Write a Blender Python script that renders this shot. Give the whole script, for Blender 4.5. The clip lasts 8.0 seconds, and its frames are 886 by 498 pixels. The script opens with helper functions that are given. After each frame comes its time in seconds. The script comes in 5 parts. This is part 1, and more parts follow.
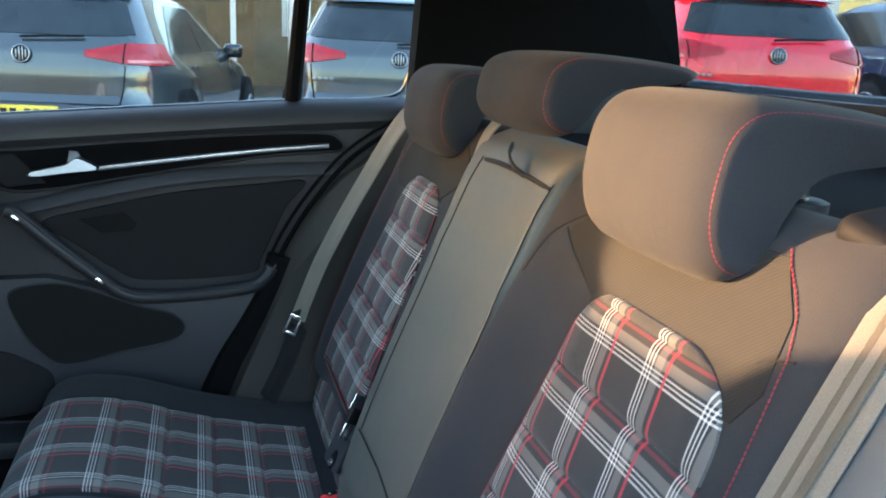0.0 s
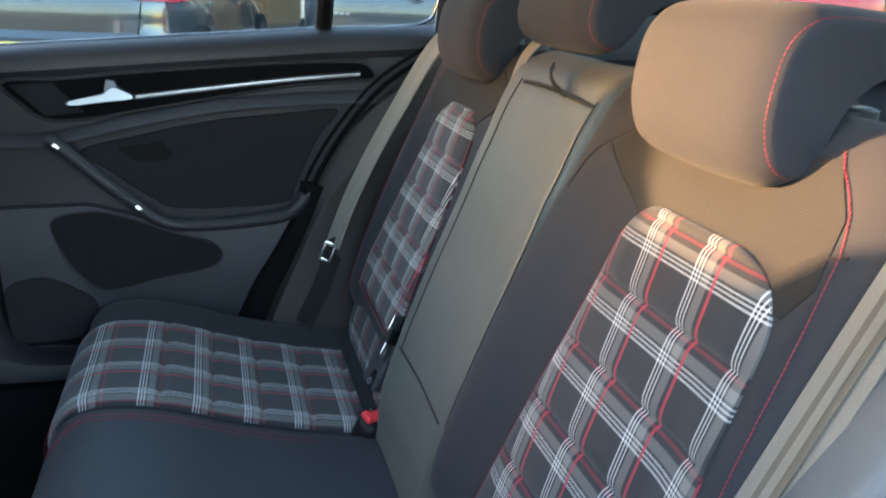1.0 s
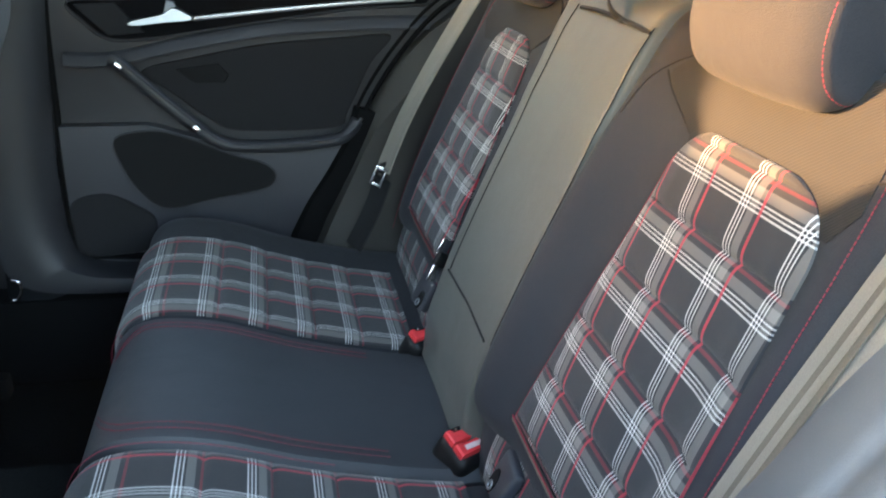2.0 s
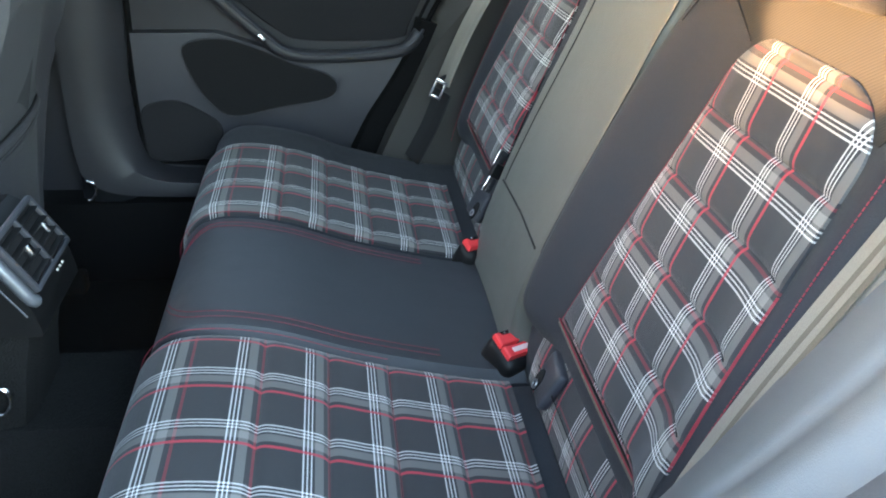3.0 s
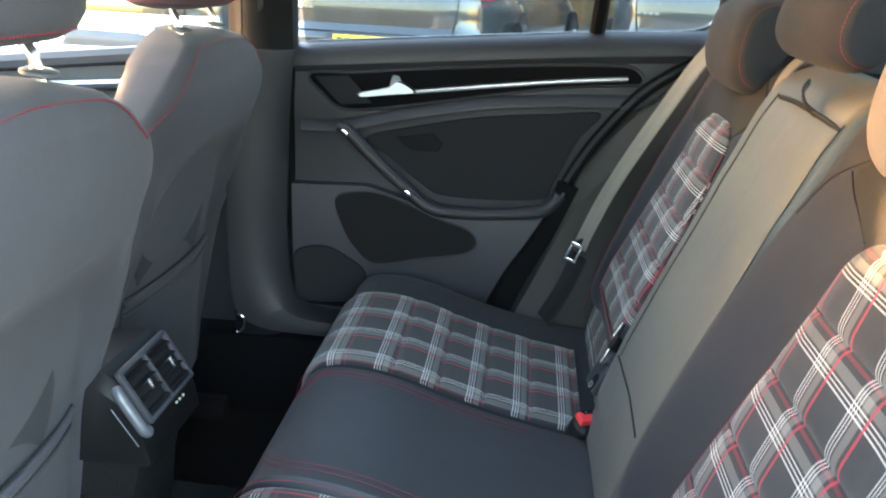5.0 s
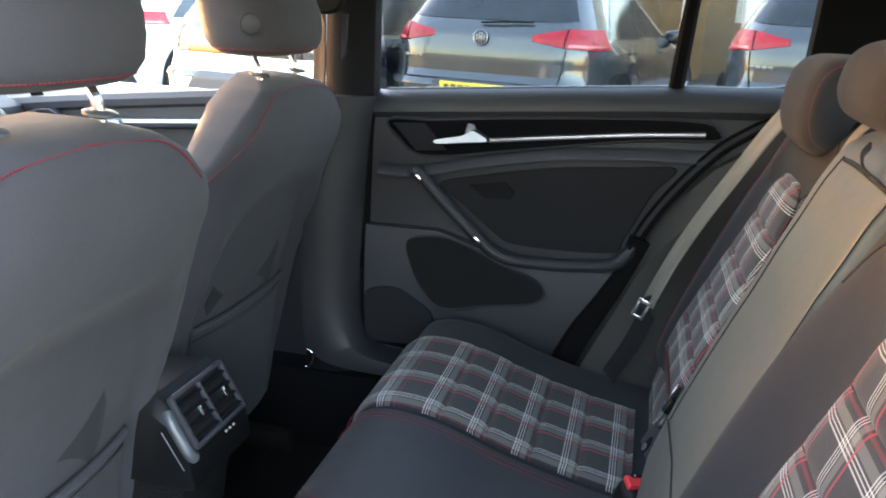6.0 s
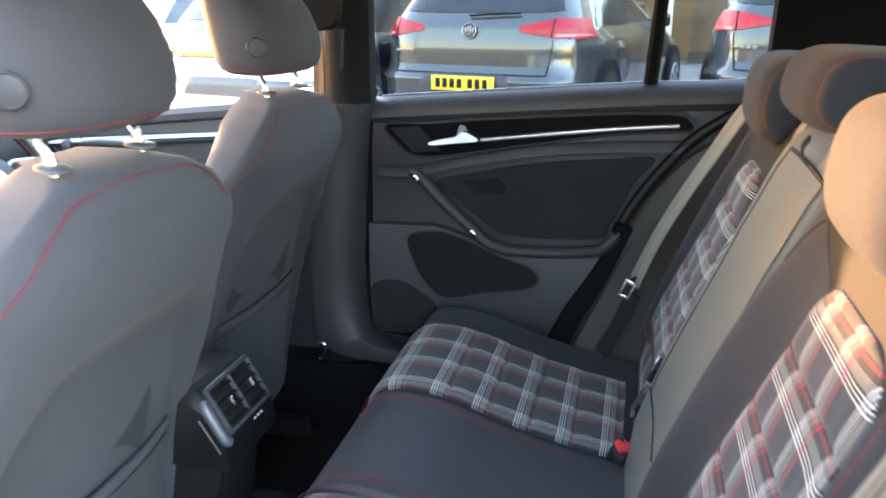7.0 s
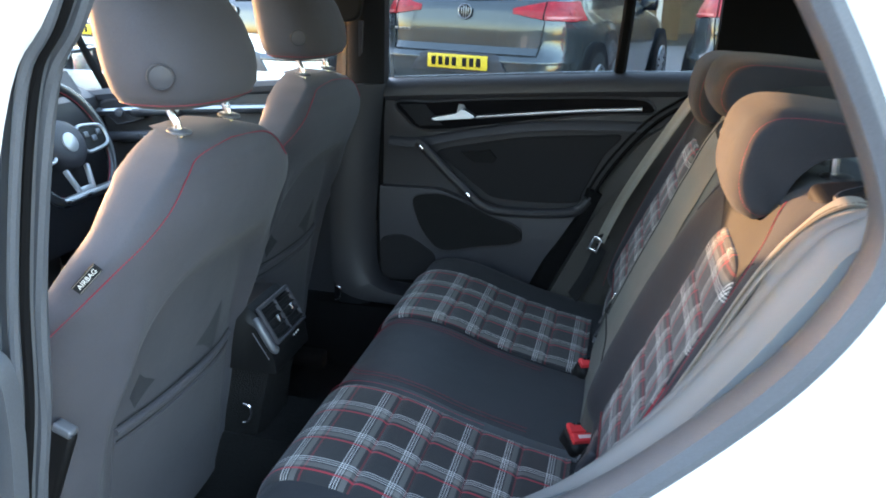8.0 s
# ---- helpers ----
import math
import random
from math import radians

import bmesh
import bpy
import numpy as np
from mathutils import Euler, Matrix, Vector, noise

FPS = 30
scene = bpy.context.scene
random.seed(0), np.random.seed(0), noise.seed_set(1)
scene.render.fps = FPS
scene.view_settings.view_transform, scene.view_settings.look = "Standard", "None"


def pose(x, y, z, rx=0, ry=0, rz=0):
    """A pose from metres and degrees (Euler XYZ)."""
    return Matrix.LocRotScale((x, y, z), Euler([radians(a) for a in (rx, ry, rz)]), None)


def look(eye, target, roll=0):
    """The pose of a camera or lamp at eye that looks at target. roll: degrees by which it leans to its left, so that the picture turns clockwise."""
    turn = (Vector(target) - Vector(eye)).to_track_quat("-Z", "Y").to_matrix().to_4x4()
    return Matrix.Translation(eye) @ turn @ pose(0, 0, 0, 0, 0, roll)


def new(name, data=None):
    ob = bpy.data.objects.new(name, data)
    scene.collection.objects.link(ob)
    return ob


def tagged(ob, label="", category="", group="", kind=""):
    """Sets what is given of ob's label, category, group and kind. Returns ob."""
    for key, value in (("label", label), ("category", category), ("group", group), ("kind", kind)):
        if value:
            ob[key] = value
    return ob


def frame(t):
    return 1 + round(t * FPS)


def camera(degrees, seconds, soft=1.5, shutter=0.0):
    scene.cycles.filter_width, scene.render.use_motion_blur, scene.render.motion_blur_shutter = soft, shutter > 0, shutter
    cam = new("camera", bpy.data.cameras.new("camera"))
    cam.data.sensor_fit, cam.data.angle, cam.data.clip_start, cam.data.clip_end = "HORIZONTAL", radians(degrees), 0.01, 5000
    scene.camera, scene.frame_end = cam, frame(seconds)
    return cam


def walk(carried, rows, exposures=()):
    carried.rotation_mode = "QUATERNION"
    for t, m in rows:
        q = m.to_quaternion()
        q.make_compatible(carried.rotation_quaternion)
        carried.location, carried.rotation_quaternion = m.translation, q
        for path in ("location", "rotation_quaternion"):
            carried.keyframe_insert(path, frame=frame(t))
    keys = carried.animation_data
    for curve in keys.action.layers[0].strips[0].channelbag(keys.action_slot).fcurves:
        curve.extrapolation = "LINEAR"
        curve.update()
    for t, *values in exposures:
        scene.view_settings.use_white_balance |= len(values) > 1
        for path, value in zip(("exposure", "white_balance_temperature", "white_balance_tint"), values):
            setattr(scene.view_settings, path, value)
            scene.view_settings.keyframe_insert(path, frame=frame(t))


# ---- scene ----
cam = camera(57.8, 8.0, 1.8, 0.5)
PATH = [
    (0, (0.189, -0.914, 1.113), (0.758, 0.942, 0.632), 2.7),
    (0.5, (0.16, -0.927, 1.103), (0.732, 0.918, 0.582), 2.5),
    (1, (0.147, -0.933, 1.092), (0.679, 0.892, 0.469), 2.3),
    (1.2, (0.138, -0.933, 1.089), (0.659, 0.881, 0.429), 2.3),
    (2.3, (0.132, -0.974, 1.084), (0.495, 0.808, 0.25), 3.0),
    (2.5, (0.134, -0.982, 1.079), (0.46, 0.786, 0.204), 2.9),
    (3, (0.132, -0.994, 1.074), (0.403, 0.744, 0.122), 3.0),
    (3.5, (0.134, -0.995, 1.075), (0.335, 0.736, 0.095), 2.9),
    (4, (0.159, -0.986, 1.09), (0.235, 0.812, 0.217), 2.8),
    (4.5, (0.196, -0.974, 1.103), (0.135, 0.882, 0.362), 2.2),
    (5, (0.232, -0.97, 1.11), (0.052, 0.911, 0.454), 2.2),
    (6.3, (0.331, -0.959, 1.122), (-0.166, 0.897, 0.569), 2.3),
    (6.5, (0.339, -0.967, 1.126), (-0.167, 0.883, 0.561), 1.7),
    (7, (0.342, -1.078, 1.165), (-0.105, 0.781, 0.579), 0.1),
    (7.5, (0.34, -1.32, 1.181), (-0.051, 0.543, 0.566), 0.6),
    (8, (0.394, -1.417, 1.224), (-0.02, 0.431, 0.58), 1.6),
]
EXPOSURES = [(0, 6.10, 5330, 13), (1.2, 6.31, 5500, 14), (2.4, 6.66, 5900, 15), (3.0, 6.90, 5880, 14), (4.0, 7.14, 5900, 14), (4.5, 6.92, 5950, 14), (5.0, 6.78, 6020, 16), (6.4, 6.29, 6200, 23), (7.0, 6.68, 6050, 22), (7.5, 6.08, 5800, 18), (8, 5.98, 5620, 17)]
walk(cam, [(t, look(eye, target, roll)) for t, eye, target, roll in PATH], EXPOSURES)

# ---- light ----
SUN_FROM = Vector((-1.0, 0.49, 0.035)).normalized()
world = bpy.data.worlds.new("sky")
scene.world = world
world.use_nodes = True
wn = world.node_tree.nodes
sky = wn.new("ShaderNodeTexSky")
sky.sky_type = "NISHITA"
sky.sun_disc = False
sky.dust_density = 1.3
sky.sun_elevation = math.asin(SUN_FROM.z)
sky.sun_rotation = math.atan2(SUN_FROM.x, SUN_FROM.y)
world.node_tree.links.new(sky.outputs["Color"], wn["Background"].inputs["Color"])
wn["Background"].inputs["Strength"].default_value = 0.15
sun_data = bpy.data.lights.new("sun", "SUN")
sun_data.energy, sun_data.angle, sun_data.color = 0.50, radians(1.2), (1.0, 0.54, 0.21)
sun_lamp = new("sun", sun_data)
sun_lamp.matrix_world = look(tuple(SUN_FROM * 30), (0, 0, 0))

# ---- materials ----
def nodes_of(name):
    m = bpy.data.materials.new(name)
    m.use_nodes = True
    t = m.node_tree
    return m, t, t.nodes["Principled BSDF"]


def mk(t, kind, **props):
    n = t.nodes.new(kind)
    for k, v in props.items():
        n.inputs[k].default_value = v
    return n


def surface(name, color, rough=0.6, metal=0.0, grain=400.0, bump=0.1, vary=0.25, patch=6.0, sheen=0.0, coat=0.0, depth=0.001, soft=0.0):
    """A material with fine grain, broad patches of tone and a bump."""
    m, t, p = nodes_of(name)
    co = mk(t, "ShaderNodeTexCoord")
    fine = mk(t, "ShaderNodeTexNoise", Scale=grain, Detail=2.0)
    broad = mk(t, "ShaderNodeTexNoise", Scale=patch, Detail=4.0)
    for n in (fine, broad):
        t.links.new(co.outputs["Object"], n.inputs["Vector"])
    add = t.nodes.new("ShaderNodeMath")
    add.operation = "ADD"
    t.links.new(fine.outputs["Fac"], add.inputs[0])
    t.links.new(broad.outputs["Fac"], add.inputs[1])
    ramp = t.nodes.new("ShaderNodeMapRange")
    ramp.inputs["From Min"].default_value, ramp.inputs["From Max"].default_value = 0.6, 1.4
    ramp.inputs["To Min"].default_value, ramp.inputs["To Max"].default_value = 1 - vary, 1 + vary
    t.links.new(add.outputs[0], ramp.inputs["Value"])
    mul = t.nodes.new("ShaderNodeVectorMath")
    mul.operation = "SCALE"
    mul.inputs[0].default_value = color
    t.links.new(ramp.outputs["Result"], mul.inputs["Scale"])
    t.links.new(mul.outputs[0], p.inputs["Base Color"])
    rr = t.nodes.new("ShaderNodeMapRange")
    rr.inputs["To Min"].default_value, rr.inputs["To Max"].default_value = max(0.02, rough - 0.08), min(1, rough + 0.08)
    t.links.new(broad.outputs["Fac"], rr.inputs["Value"])
    t.links.new(rr.outputs["Result"], p.inputs["Roughness"])
    p.inputs["Metallic"].default_value = metal
    p.inputs["Sheen Weight"].default_value = sheen
    p.inputs["Sheen Roughness"].default_value = 0.5
    p.inputs["Coat Weight"].default_value = coat
    if bump:
        b = mk(t, "ShaderNodeBump", Strength=bump, Distance=depth)
        t.links.new(fine.outputs["Fac"], b.inputs["Height"])
        t.links.new(b.outputs["Normal"], p.inputs["Normal"])
        if soft:
            # slack in the stretched cloth
            slack = mk(t, "ShaderNodeTexNoise", Scale=13.0, Detail=3.0)
            t.links.new(co.outputs["Object"], slack.inputs["Vector"])
            b2 = mk(t, "ShaderNodeBump", Strength=soft, Distance=0.01)
            t.links.new(slack.outputs["Fac"], b2.inputs["Height"])
            t.links.new(b2.outputs["Normal"], b.inputs["Normal"])
    return m


def tartan(name, dark, white, grey, red, pitch_u, pitch_v):
    """Woven check: triple white lines, a grey band and a red line each way, laid out in metres of UV."""
    m, t, p = nodes_of(name)
    uv = mk(t, "ShaderNodeUVMap")
    uv.uv_map = "cloth"
    sep = mk(t, "ShaderNodeSeparateXYZ")
    t.links.new(uv.outputs[0], sep.inputs[0])
    cols = []
    for axis, pitch in (("X", pitch_u), ("Y", pitch_v)):
        d = t.nodes.new("ShaderNodeMath")
        d.operation = "DIVIDE"
        d.inputs[1].default_value = pitch
        t.links.new(sep.outputs[axis], d.inputs[0])
        f = t.nodes.new("ShaderNodeMath")
        f.operation = "FRACT"
        t.links.new(d.outputs[0], f.inputs[0])
        r = t.nodes.new("ShaderNodeValToRGB")
        cr = r.color_ramp
        cr.interpolation = "CONSTANT"
        line = red if axis == "Y" else tuple(0.60 * q for q in red)
        stops = [(0.0, white), (0.021, dark), (0.055, white), (0.076, dark), (0.110, white), (0.131, dark),
                 (0.166, grey), (0.292, dark), (0.362, line), (0.400, dark)]
        cr.elements[0].position, cr.elements[0].color = stops[0][0], (*stops[0][1], 1)
        cr.elements[1].position, cr.elements[1].color = stops[1][0], (*stops[1][1], 1)
        for pos, c in stops[2:]:
            e = cr.elements.new(pos)
            e.color = (*c, 1)
        t.links.new(f.outputs[0], r.inputs[0])
        cols.append(r)
    mix = t.nodes.new("ShaderNodeMix")
    mix.data_type, mix.blend_type = "RGBA", "MIX"
    mix.inputs[0].default_value = 0.5
    pair = [q for q in mix.inputs if q.type == "RGBA"]
    t.links.new(cols[0].outputs[0], pair[0])
    t.links.new(cols[1].outputs[0], pair[1])
    over = t.nodes.new("ShaderNodeValToRGB")
    over.color_ramp.interpolation = "CONSTANT"
    over.color_ramp.elements[0].color = (0, 0, 0, 1)
    over.color_ramp.elements[1].position, over.color_ramp.elements[1].color = 0.355, (0.8, 0.8, 0.8, 1)
    over.color_ramp.elements.new(0.398).color = (0, 0, 0, 1)
    t.links.new(f.outputs[0], over.inputs[0])
    lay = t.nodes.new("ShaderNodeMix")
    lay.data_type = "RGBA"
    sock = {q.name: q for q in lay.inputs if q.type == "RGBA"}
    sock["B"].default_value = (*red, 1)
    t.links.new(over.outputs[0], lay.inputs[0])
    t.links.new([o for o in mix.outputs if o.type == "RGBA"][0], sock["A"])
    mix = lay
    twill = mk(t, "ShaderNodeTexWave", Scale=22.0, Distortion=0.3)
    twill.wave_type, twill.bands_direction = "BANDS", "DIAGONAL"
    t.links.new(uv.outputs[0], twill.inputs["Vector"])
    mr = t.nodes.new("ShaderNodeMapRange")
    mr.inputs["To Min"].default_value, mr.inputs["To Max"].default_value = 0.84, 1.06
    t.links.new(twill.outputs["Fac"], mr.inputs["Value"])
    mul = t.nodes.new("ShaderNodeVectorMath")
    mul.operation = "SCALE"
    t.links.new([o for o in mix.outputs if o.type == "RGBA"][0], mul.inputs[0])
    t.links.new(mr.outputs["Result"], mul.inputs["Scale"])
    t.links.new(mul.outputs[0], p.inputs["Base Color"])
    b = mk(t, "ShaderNodeBump", Strength=0.25, Distance=0.0006)
    t.links.new(twill.outputs["Fac"], b.inputs["Height"])
    t.links.new(b.outputs["Normal"], p.inputs["Normal"])
    p.inputs["Roughness"].default_value = 0.85
    p.inputs["Sheen Weight"].default_value = 0.15
    return m


def ribbed(name, color, rough, pitch, depth, direction="DIAGONAL"):
    """A matt woven cloth with fine parallel ribs, pitch in metres."""
    m, t, p = nodes_of(name)
    co = mk(t, "ShaderNodeTexCoord")
    wave = mk(t, "ShaderNodeTexWave", Scale=0.314 / pitch, Distortion=0.4, Detail=1.0)
    wave.bands_direction = direction
    noise = mk(t, "ShaderNodeTexNoise", Scale=7.0, Detail=5.0)
    for n in (wave, noise):
        t.links.new(co.outputs["Object"], n.inputs["Vector"])
    ramp = t.nodes.new("ShaderNodeMapRange")
    ramp.inputs["To Min"].default_value, ramp.inputs["To Max"].default_value = 0.72, 1.22
    add = t.nodes.new("ShaderNodeMath")
    add.operation = "MULTIPLY_ADD"
    add.inputs[1].default_value, add.inputs[2].default_value = 0.5, 0.0
    t.links.new(wave.outputs["Fac"], add.inputs[0])
    half = t.nodes.new("ShaderNodeMath")
    half.operation = "MULTIPLY_ADD"
    half.inputs[1].default_value = 0.5
    t.links.new(noise.outputs["Fac"], half.inputs[0])
    t.links.new(add.outputs[0], half.inputs[2])
    t.links.new(half.outputs[0], ramp.inputs["Value"])
    mul = t.nodes.new("ShaderNodeVectorMath")
    mul.operation = "SCALE"
    mul.inputs[0].default_value = color
    t.links.new(ramp.outputs["Result"], mul.inputs["Scale"])
    t.links.new(mul.outputs[0], p.inputs["Base Color"])
    p.inputs["Roughness"].default_value = rough
    p.inputs["Specular IOR Level"].default_value = 0.25
    b = mk(t, "ShaderNodeBump", Strength=0.6, Distance=depth)
    t.links.new(wave.outputs["Fac"], b.inputs["Height"])
    t.links.new(b.outputs["Normal"], p.inputs["Normal"])
    return m


def dull(m, level):
    m.node_tree.nodes["Principled BSDF"].inputs["Specular IOR Level"].default_value = level


def pane_glass(name, tint=(0.95, 0.97, 0.96), gloss=0.035):
    m, t, p = nodes_of(name)
    t.nodes.remove(p)
    tr = t.nodes.new("ShaderNodeBsdfTransparent")
    tr.inputs["Color"].default_value = (*tint, 1)
    gl = t.nodes.new("ShaderNodeBsdfGlossy")
    gl.inputs["Roughness"].default_value = 0.02
    fr = t.nodes.new("ShaderNodeFresnel")
    mul = t.nodes.new("ShaderNodeMath")
    mul.operation = "MULTIPLY"
    mul.inputs[1].default_value = gloss * 10
    t.links.new(fr.outputs[0], mul.inputs[0])
    mix = t.nodes.new("ShaderNodeMixShader")
    t.links.new(mul.outputs[0], mix.inputs[0])
    t.links.new(tr.outputs[0], mix.inputs[1])
    t.links.new(gl.outputs[0], mix.inputs[2])
    t.links.new(mix.outputs[0], t.nodes["Material Output"].inputs["Surface"])
    return m


M = {
    "cloth": surface("black_seat_cloth", (0.0238, 0.0253, 0.0305), 0.85, grain=900, bump=0.5, soft=0.22, sheen=0.06, vary=0.2),
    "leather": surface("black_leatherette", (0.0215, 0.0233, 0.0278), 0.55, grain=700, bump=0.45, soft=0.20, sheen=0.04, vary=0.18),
    "rib": ribbed("ribbed_black_cloth", (0.024, 0.024, 0.024), 0.85, 0.0024, 0.0004),
    # black leatherette paled with the warm front light on the centre backrest
    "centre": surface("warm_lit_leatherette", (0.080, 0.083, 0.072), 0.55, grain=700, bump=0.45, soft=0.20, sheen=0.05, vary=0.15),
    "shell": surface("seat_back_cloth", (0.056, 0.055, 0.064), 0.82, grain=900, bump=0.5, soft=0.22, sheen=0.08, vary=0.2),
    "plaid": tartan("tartan_cloth", (0.0180, 0.0182, 0.0208), (0.83, 0.82, 0.80), (0.200, 0.192, 0.178), (0.37, 0.024, 0.043), 1.0, 1.0),
    "red_thread": surface("red_thread", (0.19, 0.014, 0.030), 0.7, grain=1500, bump=0.2, vary=0.15),
    "black_thread": surface("black_seam", (0.008, 0.008, 0.009), 0.8, grain=900, vary=0.2),
    "trim": surface("black_door_plastic", (0.0238, 0.0240, 0.0285), 0.5, grain=1200, bump=0.35, vary=0.15),
    "trim_grey": surface("dark_grey_plastic", (0.0375, 0.0385, 0.0465), 0.5, grain=1200, bump=0.35, vary=0.15),
    "insert": surface("door_insert_cloth", (0.0155, 0.0155, 0.0178), 0.9, grain=900, bump=0.3, vary=0.2),
    "pit": surface("near_black", (0.008, 0.008, 0.009), 0.9, grain=500, vary=0.2),
    "gloss": surface("piano_black", (0.006, 0.006, 0.007), 0.12, grain=30, bump=0, vary=0.1),
    "chrome": surface("satin_chrome", (0.30, 0.31, 0.33), 0.32, 1.0, grain=200, bump=0.03, vary=0.08),
    "bright": surface("polished_chrome", (0.85, 0.86, 0.88), 0.22, 1.0, grain=60, bump=0, vary=0.05),
    "web": surface("seat_belt_webbing", (0.180, 0.163, 0.134), 0.6, grain=700, bump=0.5, sheen=0.2, vary=0.2),
    "web_dark": surface("belt_stripe_weave", (0.105, 0.092, 0.070), 0.7, grain=700, bump=0.5, vary=0.2),
    "spoke": surface("satin_spoke", (0.42, 0.43, 0.45), 0.32, 0.45, grain=300, bump=0.02, vary=0.08),
    "rim_leather": surface("polished_leather", (0.030, 0.032, 0.036), 0.24, grain=700, bump=0.25, vary=0.15, coat=0.3),
    "silver": surface("satin_silver_plastic", (0.13, 0.138, 0.155), 0.35, 0.3, grain=300, bump=0.03, vary=0.08),
    "red_plastic": surface("red_buckle_plastic", (0.75, 0.050, 0.055), 0.35, grain=300, bump=0.05, vary=0.1),
    "black_plastic": surface("black_buckle_plastic", (0.007, 0.007, 0.0075), 0.5, grain=600, bump=0.1, vary=0.2),
    "carpet": surface("black_carpet", (0.007, 0.007, 0.007), 0.95, grain=350, bump=0.8, vary=0.4, depth=0.004),
    "pillar": surface("pillar_trim", (0.0105, 0.0112, 0.0135), 0.6, grain=900, bump=0.3, vary=0.12),
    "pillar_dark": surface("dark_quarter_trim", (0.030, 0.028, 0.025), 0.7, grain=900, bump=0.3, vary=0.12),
    # grey near quarter trim, its colour raised by the sky light on it
    "pillar_near": surface("skylit_grey_trim", (0.124, 0.133, 0.140), 0.62, grain=900, bump=0.15, vary=0.08),
    "lining": surface("black_headliner", (0.005, 0.005, 0.0055), 0.9, grain=600, bump=0.3, vary=0.2),
    "rubber": surface("door_seal_rubber", (0.055, 0.060, 0.070), 0.6, grain=500, bump=0.1, vary=0.2),
    "white_paint": surface("white_car_paint", (0.80, 0.81, 0.82), 0.25, grain=25, bump=0.0, vary=0.03, coat=0.8),
    "grey_paint": surface("grey_car_paint", (0.070, 0.080, 0.086), 0.20, 0.45, grain=900, bump=0.02, vary=0.08, coat=1.0),
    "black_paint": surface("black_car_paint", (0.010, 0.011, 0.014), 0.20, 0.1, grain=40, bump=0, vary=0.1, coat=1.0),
    "red_paint": surface("red_car_paint", (0.72, 0.010, 0.024), 0.25, 0.0, grain=40, bump=0, vary=0.06, coat=1.0),
    "blue_paint": surface("blue_car_paint", (0.020, 0.045, 0.13), 0.25, 0.2, grain=40, bump=0, vary=0.1, coat=1.0),
    "car_glass": surface("dark_car_glass", (0.020, 0.026, 0.030), 0.04, grain=6, bump=0, vary=0.3),
    "lamp_red": surface("red_lamp_lens", (0.36, 0.010, 0.018), 0.30, grain=40, bump=0, vary=0.35, patch=18, coat=0.0),
    "lamp_clear": surface("clear_lamp_lens", (0.80, 0.62, 0.60), 0.12, grain=40, bump=0, vary=0.2, coat=1.0),
    "lamp_pink": surface("pale_red_lamp_lens", (0.62, 0.20, 0.19), 0.2, grain=40, bump=0, vary=0.25, coat=0.5),
    "plate": surface("yellow_number_plate", (0.80, 0.58, 0.03), 0.35, grain=80, bump=0, vary=0.05),
    "tyre": surface("tyre_rubber", (0.020, 0.020, 0.020), 0.8, grain=300, bump=0.3, vary=0.2),
    "rim": surface("alloy_rim", (0.45, 0.46, 0.48), 0.3, 0.9, grain=60, bump=0, vary=0.1),
    "asphalt": surface("asphalt", (0.16, 0.16, 0.165), 0.9, grain=60, bump=0.5, vary=0.35, patch=0.6, depth=0.004),
    "render": surface("pale_wall_render", (0.62, 0.60, 0.56), 0.85, grain=30, bump=0.2, vary=0.1, patch=0.7),
    "reflected_dark": surface("reflected_wall", (0.105, 0.108, 0.095), 0.9, grain=12, bump=0.2, vary=0.3, patch=0.5),
    "interior": surface("showroom_interior", (0.22, 0.18, 0.13), 0.7, grain=8, bump=0.1, vary=0.3, patch=0.9),
    "wood": surface("timber_cladding", (0.20, 0.12, 0.06), 0.6, grain=20, bump=0.2, vary=0.3, patch=2),
    "glass": pane_glass("window_glass"),
    "tinted": pane_glass("tinted_window_glass", (0.57, 0.595, 0.60)),
}


dull(M["gloss"], 0.008)
dull(M["black_plastic"], 0.25)
dull(M["pillar_near"], 0.25)
for k in ("cloth", "shell", "pillar", "insert", "carpet", "lining", "pit"):
    dull(M[k], 0.1 if k in ("lining", "pillar") else 0.25)


# ---- building tools ----
def smooth(pts, n=8, closed=False):
    """Catmull-Rom through the points."""
    p = [Vector(q) for q in pts]
    out = []
    m = len(p)
    for i in range(m if closed else m - 1):
        a, b, c, d = (p[(i + k - 1) % m] if closed else p[min(max(i + k - 1, 0), m - 1)] for k in range(4))
        for j in range(n):
            t = j / n
            out.append(0.5 * ((2 * b) + (c - a) * t + (2 * a - 5 * b + 4 * c - d) * t * t + (3 * b - a - 3 * c + d) * t ** 3))
    if not closed:
        out.append(p[-1])
    return out


def lerp_table(table, z):
    """Linear interpolation in rows of (z, value)."""
    if z <= table[0][0]:
        return table[0][1]
    for (a, va), (b, vb) in zip(table, table[1:]):
        if z <= b:
            return va + (vb - va) * (z - a) / (b - a)
    return table[-1][1]


def mesh_from(name, verts, faces, uvs=None, sharp=40):
    me = bpy.data.meshes.new(name)
    me.from_pydata([tuple(v) for v in verts], [], faces)
    if uvs:
        layer = me.uv_layers.new(name="cloth")
        for loop in me.loops:
            layer.data[loop.index].uv = uvs[loop.vertex_index]
    me.update()
    bm = bmesh.new()
    bm.from_mesh(me)
    bmesh.ops.recalc_face_normals(bm, faces=bm.faces)
    bm.to_mesh(me)
    bm.free()
    me.polygons.foreach_set("use_smooth", [True] * len(me.polygons))
    me.set_sharp_from_angle(angle=radians(sharp))
    return me


